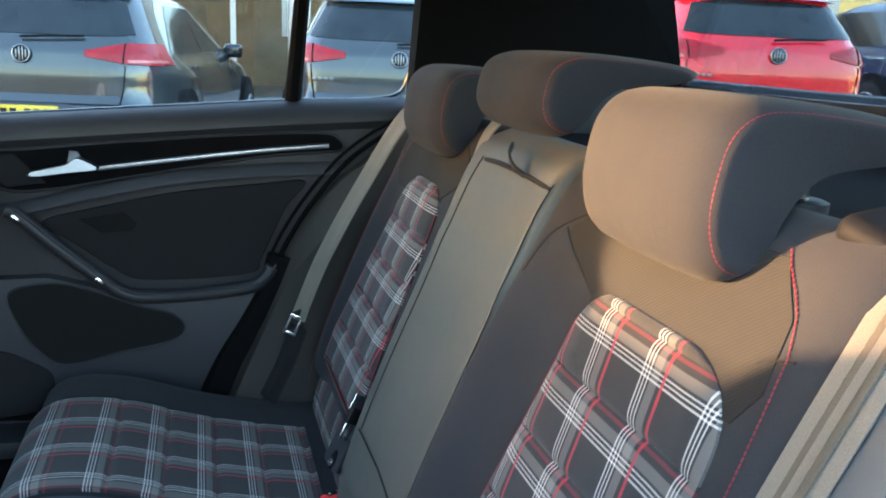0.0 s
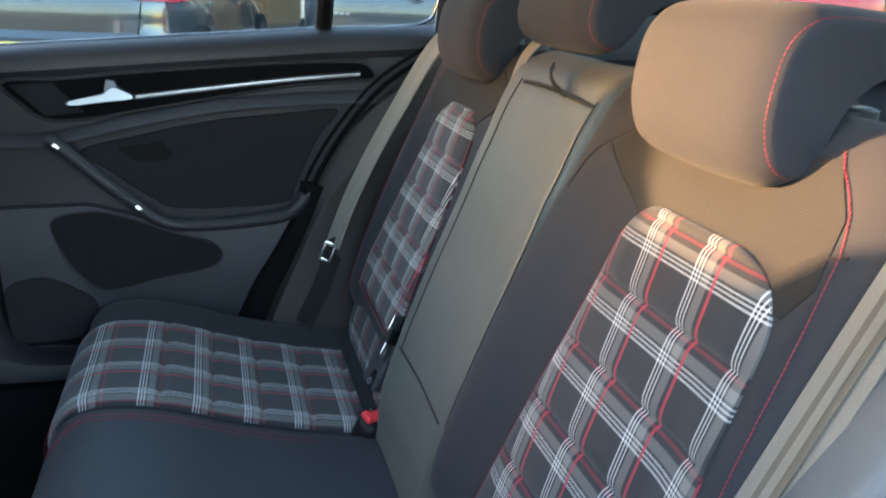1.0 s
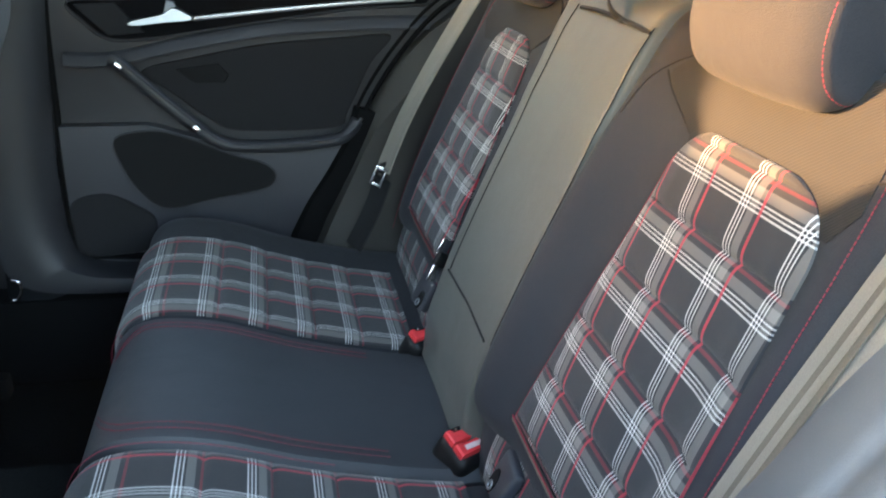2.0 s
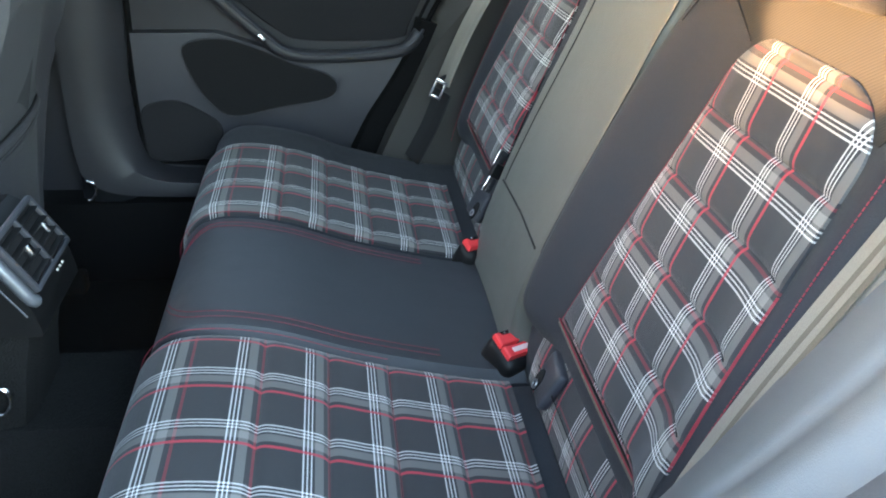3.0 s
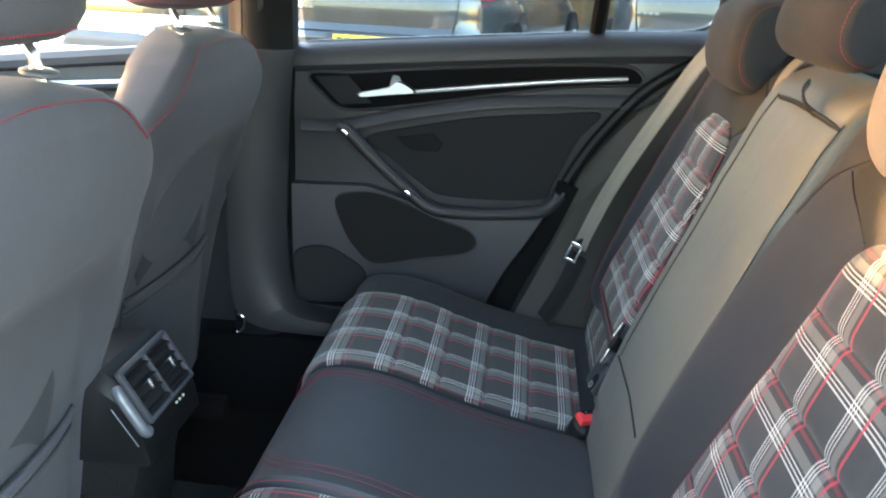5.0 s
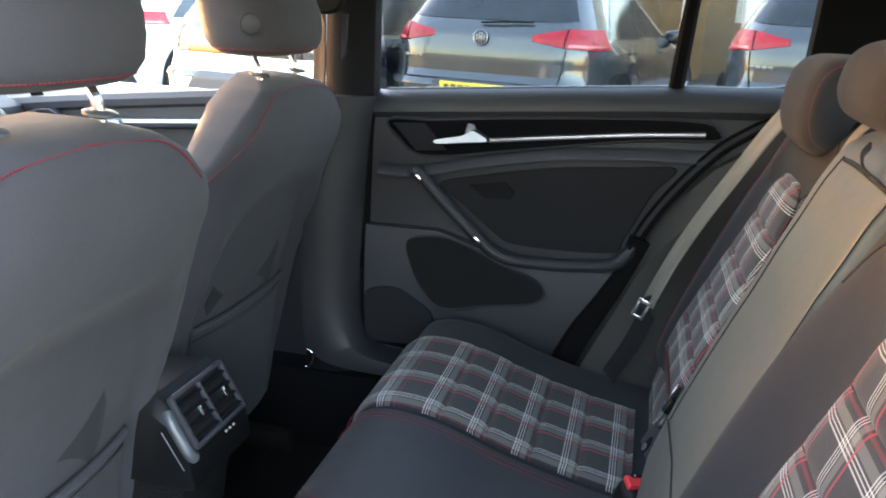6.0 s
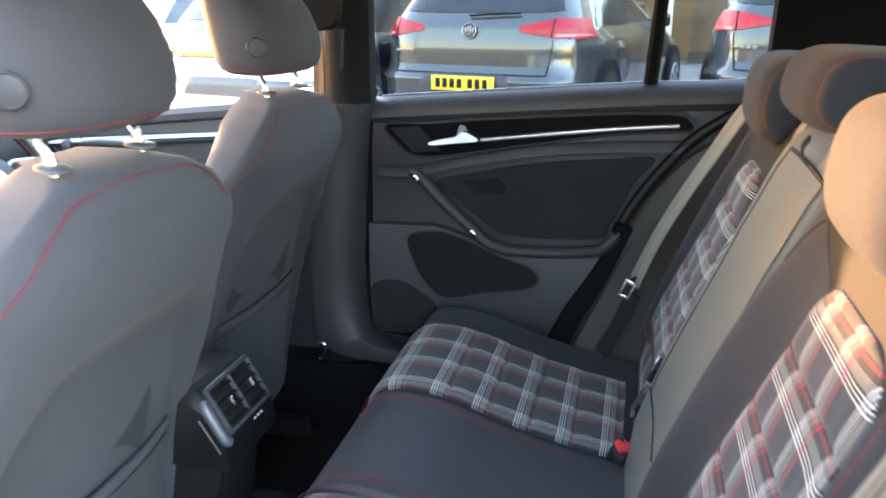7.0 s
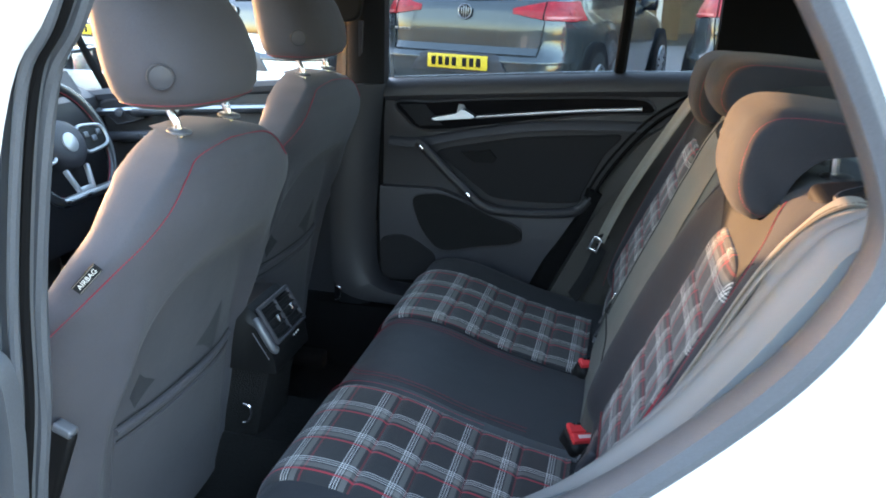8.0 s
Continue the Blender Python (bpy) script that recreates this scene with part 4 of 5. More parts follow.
back = smooth([(0.372, 0, 0.425), (0.385, 0, 0.47), (0.415, 0, 0.56), (0.460, 0, 0.68), (0.505, 0, 0.79), (0.535, 0, 0.87), (0.556, 0, 0.935), (0.578, 0, 0.985), (0.615, 0, 1.008), (0.66, 0, 1.0)], 6)
back_t = arc_table(back)
BL = back_t[-1][0]


def proud(z):
    """How far the centre backrest stands out from its neighbours."""
    return lerp_table([(0.44, 0.012), (0.50, 0.026), (0.60, 0.030), (0.85, 0.030), (0.94, 0.022), (0.985, 0.014), (1.004, 0.004)], z)


def bow(t):
    """A quarter round, 0 to 1."""
    return 1 - math.sqrt(max(0.0, 1 - min(1.0, max(0.0, t)) ** 2))


def swell(e_in, e_out, z, bolster, firm):
    """Padding of a side backrest: a firm inner edge, a softer outer bolster."""
    hump = math.exp(-((z - 0.68) / 0.24) ** 4)
    return hump * (firm * math.exp(-((e_in - 0.030) / 0.045) ** 2) * min(1.0, max(0.0, e_in) / 0.02) ** 0.5 + bolster * math.exp(-((e_out - 0.05) / 0.04) ** 2))


def backrest(y0, y1, bolster, sag=0.0, out=None):
    def f(u, v):
        p, n = along(back_t, BL * v)
        y = y0 + (y1 - y0) * u
        e = min(y - y0, y1 - y)
        e_in = y - y0 if abs(y0) < abs(y1) else y1 - y
        r = 0.016 if min(abs(y0), abs(y1)) == abs(y0 if y - y0 < y1 - y else y1) or bolster == 0 else 0.035
        sink = r - math.sqrt(max(0, r * r - max(0, r - e) ** 2)) if e < r else 0
        g = swell(e_in, y1 - y0 - e_in, p.z, bolster, 0.037 if y0 < 0 else 0.0) - 0.024 * bow((0.530 - p.z) / 0.035) if bolster else 0.0
        q = p + n * (g - sink - sag * math.sin(math.pi * u))
        if out:
            edge = max(1 - (y1 - y) / 0.056, 1 - (y - y0) / 0.012, 0.0)
            q = q + n * (out(p.z) * math.sqrt(1 - min(1.0, edge) ** 2))
        return (q.x, y, q.z)
    return grid(f, 64, 60, None, (0.09, 0, -0.03))


def rest_point(y0, y1, bolster, s, y, z, off):
    """A place on the padded face of a backrest at width y and height z."""
    i = next((k for k, r in enumerate(back_t) if r[1].z > z), len(back_t) - 1)
    (qa, pa), (qb, pb) = back_t[i - 1], back_t[i]
    q0 = qa + (qb - qa) * (z - pa.z) / (pb.z - pa.z)
    p, n = along(back_t, q0)
    q = p + n * (swell(y - y0, y1 - y, p.z, bolster, 0.037 if s < 0 else 0.0) + off)
    return (q.x, s * y, q.z)


CREASE = next(q for q, p in back_t if p.z > 0.612)


def back_panel(s):
    # tartan panel: wide at the foot, tapering to a rounded top
    s_lo, s_hi = next(q for q, p in back_t if p.z > 0.529), next(q for q, p in back_t if p.z > 0.896)
    z_top = along(back_t, s_hi)[0].z
    edge_in = lambda z: lerp_table([(0.43, 0.198), (0.50, 0.208), (0.70, 0.230), (0.84, 0.245), (0.90, 0.250)], z) + 0.052 * bow((z - z_top + 0.050) / 0.050)
    edge_out = lambda z: (0.0 if s < 0 else -0.034) + lerp_table([(0.43, 0.525), (0.60, 0.525), (0.75, 0.508), (0.90, 0.482)], z) - 0.070 * bow((z - z_top + 0.060) / 0.060)
    pitch = 0.0740
    def f(u, v):
        q0, n = along(back_t, s_lo + (s_hi - s_lo) * v)
        a, b = edge_in(q0.z), edge_out(q0.z)
        y = a + (b - a) * u
        m = ((s_lo + (s_hi - s_lo) * v - CREASE) / pitch) % 1.0
        bulge = 0.0060 * (1 - abs(2 * m - 1) ** 7.0)
        e = min(1, min(y - a, b - y) / 0.035, (1 - v) / 0.025, v / 0.03)
        e = max(0, e) ** 0.5
        q = q0 + n * (0.003 + bulge * e + 0.004 * e + swell(y - INNER, 0.575 - y, q0.z, 0.022, 0.037 if s < 0 else 0.0))
        return (q.x, s * y, q.z)
    def uv(u, v):
        z = along(back_t, s_lo + (s_hi - s_lo) * v)[0].z
        y = edge_in(z) + (edge_out(z) - edge_in(z)) * u
        return ((s_lo + (s_hi - s_lo) * v - CREASE) / pitch + 0.43, s * -1 * (y - 0.31 - 0.027 * (0.89 - z) / 0.25) / 0.080 + 0.07)
    rim = [f(0, k / 40) for k in range(37)]
    return grid(f, 36, 300, uv, (0.012, 0, -0.004)), rim


for s in (-1, 1):
    INNER = 0.113 if s < 0 else 0.186
    a, b = sorted((s * INNER, s * 0.575))
    bk = part("backrest", backrest(a, b, 0.022), "cloth", seat)
    def tuck(u, v, s=s):
        # strip of cloth between the cushion and the fold of the back panel
        q, n = along(back_t, 0.004 + 0.118 * v)
        q = q + n * (-0.010 + 0.006 * math.sin(math.pi * v))
        return (q.x, s * (0.172 + 0.360 * u), q.z)
    part("tartan_strip", grid(tuck, 24, 14, lambda u, v, s=s: (0.118 * v / 0.074 - 0.25, -s * (0.172 + 0.360 * u - 0.335) / 0.080 + 0.07), (0.012, 0, -0.004)), "plaid", bk, "tartan strip tucked under the back panel")
    pan, rim = back_panel(s)
    part("tartan_panel", pan, "plaid", bk, "quilted red, white and grey tartan cloth")
    for k in range(-2, 4):
        q, n = along(back_t, CREASE + 0.0740 * k)
        if q.z > 0.88 or q.z < 0.45:
            continue
        ya = lerp_table([(0.43, 0.198), (0.50, 0.208), (0.70, 0.230), (0.90, 0.250)], q.z) + 0.010
        yb = lerp_table([(0.43, 0.530), (0.60, 0.528), (0.75, 0.506), (0.90, 0.455)], q.z) - (0.012 if s < 0 else 0.046)
        ys = [ya + (yb - ya) * j / 12 for j in range(13)]
        # crease shadow drawn as a thin dark tube across the panel
        part("crease_shade", tube([tuple(Vector((q.x, s * y, q.z)) + n * (0.0064 + swell(y - INNER, 0.575 - y, q.z, 0.022, 0.037 if s < 0 else 0.0))) for y in ys], 0.0007, 5), "black_thread", bk)
    fold = [along(back_t, next(q for q, p in back_t if p.z > 0.528))[0] + Vector((-0.0085, s * (0.212 + 0.312 * j / 10), 0.004 * (abs(j - 5) / 5) ** 2)) for j in range(11)]
    part("piping", tube(fold, 0.0011, 6), "red_thread", bk, "red edge piping")
    part("fold_edge", tube([q + Vector((0.002, 0, -0.005)) for q in fold], 0.0032, 8, flat=0.7), "web_dark", bk, "pale folded cloth edge")
    part("piping", tube(rim, 0.0008, 6), "red_thread", bk, "red edge piping")
    side = []
    for k in range(40):
        q, n = along(back_t, 0.06 + 0.545 * k / 39)
        yy = lerp_table([(0.50, 0.540), (0.72, 0.534), (0.85, 0.525), (0.93, 0.515), (0.96, 0.50), (0.99, 0.462)], q.z)
        side.append(rest_point(INNER, 0.575, 0.022, s, yy, q.z, 0.0012))
    part("stitch_line", stitches(side, 0.0007), "red_thread", bk, "red stitched seam")
    def shoulder(u, v, s=s):
        z = 0.872 + 0.112 * v
        ya = lerp_table([(0.872, 0.262), (0.893, 0.254), (0.918, 0.204), (0.938, 0.176), (0.962, 0.204), (0.984, 0.242)], z)
        yb = lerp_table([(0.872, 0.490), (0.90, 0.510), (0.95, 0.502), (0.984, 0.470)], z)
        return rest_point(INNER, 0.575, 0.022, s, ya + (yb - ya) * u, z, 0.0012)
    part("shoulder_panel", grid(shoulder, 16, 16, skirt=(0.004, 0, 0)), "rib", bk, "finely ribbed black cloth")
    for pts in ([(0.240, 0.982), (0.205, 0.964), (0.172, 0.945), (0.150, 0.920), (0.143, 0.88)], [(0.172, 0.938), (0.200, 0.918), (0.252, 0.893)], [(0.468, 0.900), (0.492, 0.918), (0.522, 0.928)]):
        seam = [rest_point(INNER, 0.575, 0.022, s, q.x, q.z, 0.0004) for q in smooth([(p[0], 0, p[1]) for p in pts], 6)]
        part("seam", tube(seam, 0.0012, 6), "black_thread", bk)
cb = part("backrest", backrest(-0.128, 0.176, 0.0, 0.004, proud), "centre", seat, "plain black centre backrest with warm light in its colour")
for s in (-1, 1):
    ln = []
    for k in range(40):
        q, n = along(back_t, 0.16 + 0.42 * k / 39)
        ln.append(tuple(Vector((q.x, 0.113 if s > 0 else -0.119, q.z)) + n * (proud(q.z) - 0.0016)))
    part("seam", tube(ln, 0.0008, 6), "black_thread", cb)
for z, w in ((0.575, 0.10),):
    bx = lerp_table([(p.z, p.x) for p in back[:50]], z)
    bx -= 0.93 * proud(z)
    part("seam", tube([(bx - 0.001, -w, z + 0.007), (bx + 0.003, 0, z + 0.008), (bx - 0.001, 0.113, z + 0.011)], 0.0015, 6), "black_thread", cb)
slit_x = lerp_table([(p.z, p.x) for p in back[:50]], 0.962) - 0.012
part("slit", tube(smooth([(slit_x - 0.001, 0.096, 0.974), (slit_x - 0.003, 0.03, 0.977), (slit_x - 0.003, -0.05, 0.975), (slit_x - 0.001, -0.118, 0.970)], 6), 0.0030, 6), "black_thread", cb, "dark stitched slit")
part("pull_loop", ribbon(smooth([(slit_x - 0.001, -0.040, 0.974), (slit_x - 0.009, -0.026, 0.982), (slit_x - 0.008, -0.006, 0.994), (slit_x + 0.002, 0.010, 1.003)], 6), (0.3, 0.6, -0.7), 0.010, 0.003), "black_thread", cb, "black cloth pull strap")

# side outline of a headrest: an upright front, a flat top that reaches back, hollow behind
hr_prof = smooth([(0.562, 0, 0.964), (0.541, 0, 0.975), (0.531, 0, 1.002), (0.533, 0, 1.036), (0.541, 0, 1.062), (0.558, 0, 1.077), (0.585, 0, 1.081), (0.64, 0, 1.077), (0.69, 0, 1.069), (0.705, 0, 1.058), (0.688, 0, 1.048), (0.645, 0, 1.043), (0.618, 0, 1.036), (0.598, 0, 1.019), (0.586, 0, 1.000), (0.576, 0, 0.978)], 5, True)
cx, cz = 0.60, 1.03


def headrest(y, half, dz, tall=1.0):
    def at(p, k, yy):
        # full in the middle, drawn in to the side outline at both ends
        return (cx + (p.x - cx) * k, yy, 1.081 + (cz + (p.z - cz) * k - 1.081) * tall + dz)
    rings = []
    for q, k in ((-1, 0.86), (-0.992, 0.93), (-0.975, 0.975), (-0.94, 1.02), (-0.88, 1.085), (-0.80, 1.14), (-0.66, 1.18), (-0.3, 1.20), (0, 1.205)):
        rings.append([at(p, k, y + q * half) for p in hr_prof])
    rings += [[at(p, k, y + q * half) for p in hr_prof] for q, k in ((0.3, 1.20), (0.66, 1.18), (0.80, 1.14), (0.88, 1.085), (0.94, 1.02), (0.975, 0.975), (0.992, 0.93), (1, 0.86))]
    h = part("headrest", loft(rings), "cloth", seat)
    for e in (-1, 1):
        part("stitch_line", stitches([at(p, 1.004, y + e * half * 0.945) for p in hr_prof + hr_prof[:1]], 0.0008), "red_thread", h, "red stitched seam")
        if tall < 1:
            continue
        part("post", tube([(0.64, y + e * 0.055, 1.050 + dz), (0.645, y + e * 0.055, 0.98)], 0.006), "bright", h, "short chrome post")
        part("post_collar", moved(disc(0.019, 0.012, 24, 0.3), pose(0.646, y + e * 0.055, 1.006)), "trim_grey", h, "grey plastic post collar")
    return h


headrest(-0.339, 0.104, 0.0)
headrest(-0.030, 0.108, 0.030, 0.66)
headrest(0.345, 0.112, 0.0)

# belts and buckles
def buckle(x, y, z, double):
    ob = thing("belt_buckle", "black seat belt buckle with red release button" + (", double" if double else ""), "seat belt buckle", (x, y, z), "seat belt buckles")
    w = Vector((-0.86, -0.50, 0.10)).normalized()
    n = Vector((-0.15, -0.52, 0.84))
    n = (n - w * n.dot(w)).normalized()
    up = w.cross(n)
    tilt = Matrix(((up.x, w.x, n.x, x), (up.y, w.y, n.y, y), (up.z, w.z, n.z, z), (0, 0, 0, 1)))
    tall = 0.050 if double else 0.034
    part("housing", moved(box(tall + 0.010, 0.066, 0.060, 0.016, 4), tilt @ pose(-0.006, -0.005, -0.031)), "black_plastic", ob)
    part("slot", moved(box(0.010, 0.044, 0.004, 0.001), tilt @ pose(tall / 2 - 0.009, 0, 0.0)), "pit", ob, "dark tongue slot")
    def button(dx, h, notch):
        k = 0.006 if notch else 0.0015
        out = [(-0.0245, -h / 2), (0.0245, -h / 2), (0.0245, h / 2), (0.0195, h / 2), (0.0150, h / 2 - k), (-0.0150, h / 2 - k), (-0.0195, h / 2), (-0.0245, h / 2)]
        part("button", plate_of(out, 0.010, lambda a, b, c: tilt @ Vector((dx + b, a, c - 0.002)), 0.002), "red_plastic", ob, "red release button")
    button(0.008 if double else -0.002, 0.020, True)
    if double:
        button(-0.013, 0.018, False)
        part("button_mark", moved(box(0.007, 0.028, 0.001, 0.0), tilt @ pose(-0.013, 0, 0.0085)), "lamp_clear", ob, "pale printed mark")
    for q in (-0.007, 0.007):
        part("slot_pin", moved(box(0.004, 0.004, 0.006, 0.001), tilt @ pose(tall / 2 - 0.009, q, 0.003)), "bright", ob, "bright metal pin")
    return ob


buckle(0.370, -0.124, 0.450, True)
buckle(0.368, 0.163, 0.450, False)
for s in (-1, 1):
    iso = thing("anchor_cover", "grey plastic child seat anchor cover in the seat gap", "anchor cover", (0.375, s * 0.248, 0.46), "anchor covers")
    im = pose(0.387, s * 0.248, 0.482, 0, -64, s * 8)
    part("cover", moved(box(0.056, 0.056, 0.016, 0.006, 3), im), "trim_grey", iso)
    part("hole", moved(disc(0.013, 0.004, 24), im @ pose(-0.012, s * -0.010, 0.0075) @ Matrix.Diagonal((1.25, 0.8, 1, 1))), "pit", iso)
    part("anchor", moved(ring_shape(0.005, 0.0016, 16), im @ pose(-0.018, s * -0.008, 0.0100)), "chrome", iso, "steel anchor pin")
latch = thing("belt_latch", "steel centre belt latch plates by the far backrest", "belt latch", (0.40, 0.21, 0.55))
part("tongue", moved(box(0.034, 0.004, 0.018, 0.002), pose(0.392, 0.205, 0.540, 0, -60, 20)), "bright", latch)
part("tongue", moved(box(0.030, 0.004, 0.020, 0.002), pose(0.408, 0.212, 0.580, 0, -60, 20)), "bright", latch)
part("grip", moved(box(0.026, 0.012, 0.022, 0.004), pose(0.402, 0.208, 0.560, 0, -60, 20)), "black_plastic", latch)
belt = thing("seat_belt", "grey seat belt hanging beside the far seat", "seat belt", (0.35, 0.58, 0.45), "seat belts")
part("webbing", ribbon(smooth([(0.60, 0.53, 1.04), (0.546, 0.562, 0.975), (0.482, 0.578, 0.860), (0.437, 0.582, 0.776), (0.400, 0.582, 0.700), (0.370, 0.580, 0.625), (0.360, 0.580, 0.595)], 6), (0.42, -0.90, 0.0), 0.047, 0.003), "web", belt)
tm = pose(0.347, 0.560, 0.588, 0, 22, -8)
part("tongue", joined(*[moved(box(w, 0.003, h, 0.001), tm @ pose(px, 0, pz)) for w, h, px, pz in ((0.006, 0.040, -0.010, 0), (0.006, 0.040, 0.010, 0), (0.026, 0.008, 0, 0.017), (0.026, 0.006, 0, -0.017))]), "bright", belt, "steel belt tongue")
part("tongue_grip", moved(box(0.030, 0.014, 0.020, 0.005), pose(0.366, 0.583, 0.602, 0, -30, -20)), "black_plastic", belt)
part("lower_strap", ribbon(smooth([(0.362, 0.588, 0.575), (0.335, 0.585, 0.50), (0.30, 0.58, 0.43)], 6), (0.6, -0.75, 0.0), 0.047, 0.003), "black_thread", belt)
belt2 = thing("seat_belt", "grey seat belt hanging beside the near seat", "seat belt", (0.40, -0.57, 0.45), "seat belts")
belt_way = smooth([(0.650, -0.545, 1.010), (0.618, -0.560, 1.012), (0.584, -0.568, 0.990)] + [Vector(rest_point(0.113, 0.575, 0.022, -1, yb, zb, 0.008)) + Vector((0.0, -0.014, 0.0)) for yb, zb in ((0.560, 0.93), (0.553, 0.82), (0.548, 0.70), (0.546, 0.60), (0.545, 0.48))], 6)
part("webbing", ribbon(belt_way, (0.18, 0.98, 0.1), 0.047, 0.003), "web", belt2)
for e in (-1, 1):
    part("stripe", ribbon([q + Vector((0.0027 * e - 0.0016, 0.0085 * e, 0.0016)) for q in belt_way], (0.30, 0.95, 0.1), 0.0075, 0.002), "web_dark", belt2, "darker woven stripe")
belt3 = thing("seat_belt", "pale centre seat belt between the headrests", "seat belt", (0.55, 0.15, 0.6), "seat belts")
part("webbing", ribbon(smooth([(0.62, 0.20, 1.03), (0.575, 0.165, 0.995), (0.548, 0.150, 0.93), (0.530, 0.140, 0.875), (0.525, 0.135, 0.84), (0.525, 0.132, 0.80)], 6), (0.0, 1.0, 0.0), 0.030, 0.003), "web", belt3)

# ---- front seats ----
def front_seat(dx, yc, label):
    st = thing("front_seat", label, "car seat", (dx - 0.5, yc, 0.14), "front seats")
    half = [(0.25, 0.246), (0.36, 0.256), (0.48, 0.282), (0.65, 0.296), (0.80, 0.286), (0.87, 0.262), (0.92, 0.226), (0.96, 0.176), (0.985, 0.126), (0.995, 0.095), (1.003, 0.068), (1.006, 0.05)]
    rear = [(0.25, -0.365), (0.40, -0.352), (0.50, -0.335), (0.60, -0.315), (0.72, -0.275), (0.82, -0.240), (0.92, -0.214), (0.96, -0.210), (0.985, -0.220), (0.995, -0.240), (1.003, -0.270), (1.006, -0.310)]
    deep = [(0.25, 0.045), (0.40, 0.055), (0.55, 0.085), (0.65, 0.115), (0.78, 0.115), (0.86, 0.085), (0.9, 0.060), (0.97, 0.035), (0.99, 0.025), (1.005, 0.02)]
    def step(t):
        t = min(1, max(0, t))
        return t * t * (3 - 2 * t)
    def recess(y, z):
        # sunk lower panel under a flat arch
        o = abs(y - yc - 0.026)
        k = min(1.25, o / 0.190)
        top = 0.815 - 0.085 * k ** 4
        m = (top - z) / math.sqrt(1 + (1.8 * k ** 3) ** 2)
        side = step((0.292 - o) / 0.09)
        ridge = 0.011 * math.exp(-((o - 0.232) / 0.024) ** 2) * step((0.86 - z) / 0.12)
        return side * (0.033 * step((m + 0.018) / 0.066) + 0.004 * math.exp(-((m - 0.012) / 0.020) ** 2)) - ridge - 0.012 * math.exp(-((z - 0.885) / 0.060) ** 2)
    def rx(y, z):
        w = lerp_table(half, z)
        t = min(1, abs(y - yc) / w)
        return dx + lerp_table(rear, z) - 0.75 * lerp_table(deep, z) * (1 - (1 - t ** 3.0) ** (1 / 2.0)) - recess(y, z)
    def shell(u, v):
        z = 0.25 + 0.756 * (1 - (1 - v) ** 1.35)
        w = lerp_table(half, z)
        a = (2 * u - 1)
        y = yc + w * math.sin(a * math.pi / 2)
        return (rx(y, z), y, z)
    ahead = [(0.25, 0.10), (0.75, 0.055), (0.80, 0.050), (0.87, 0.055), (0.94, 0.070), (0.965, 0.060), (0.985, 0.034), (1.0, 0.008), (1.006, 0.002)]
    rings = []
    for j in range(91):
        ring = [shell(i / 80, j / 90) for i in range(81)]
        z, w, far = ring[0][2], lerp_table(half, ring[0][2]), lerp_table(ahead, ring[0][2])
        xe = ring[0][0]
        if z > 0.93:
            far = max(0.004, (xe - dx + 0.315) * min(1.0, (z - 0.93) / 0.03) + far * (1 - min(1.0, (z - 0.93) / 0.03)))
        # side bolsters and the hollow front between them
        front = [(xe - 0.30 * far, 1.004), (xe - 0.62 * far, 0.998), (xe - 0.88 * far, 0.975), (xe - far, 0.92), (xe - 0.97 * far, 0.83), (xe - 0.70 * far, 0.70), (xe - 0.45 * far, 0.45)]
        rings.append(ring + [(x, yc + w * k, z) for x, k in front] + [(x, yc - w * k, z) for x, k in front[::-1]])
    b = part("backrest", loft(rings), "shell", st, sharp=60)
    def on_back(y, z, off):
        return (rx(y, z) + off, y, z)
    part("map_pocket", grid(lambda u, v: (lambda y: on_back(y, 0.30 + v * 0.258, 0.003 + 0.009 * math.sin(math.pi * u) * (0.3 + 0.7 * v)))(yc + 0.026 + (2 * u - 1) * 0.188), 24, 16, skirt=(-0.010, 0, 0)), "shell", b, "elastic cloth pocket")
    for zz, r in ((0.556, 0.0060), (0.532, 0.0022)):
        part("pocket_hem", tube([on_back(yc + 0.026 + 0.188 * q, zz, 0.004 + 0.009 * math.cos(q * math.pi / 2)) for q in [-1 + k / 10 for k in range(21)]], r, 8), "shell", b)
    for zz in (0.567, 0.5385):
        part("hem_seam", tube([on_back(yc + 0.026 + 0.186 * q, zz, 0.005 + 0.006 * math.cos(q * math.pi / 2)) for q in [-1 + k / 12 for k in range(25)]], 0.0012, 6), "black_thread", b)
    for s in (-1, 1):
        pts = smooth([on_back(yc + s * o, z, 0.002) for o, z in ((0.290, 0.775), (0.278, 0.815), (0.255, 0.858), (0.222, 0.894), (0.183, 0.926), (0.140, 0.962), (0.10, 0.980), (0.0, 0.988))[0 if s < 0 else 4:]], 6)
        part("stitch_line", stitches(pts, 0.0010), "red_thread", b, "red stitched seam")
    part("front_pad", moved(box(0.10, 0.34, 0.50, 0.045, 4), pose(dx - 0.400, yc + 0.01, 0.60, 0, 15, 0)), "cloth", st)
    # headrest
    rings = []
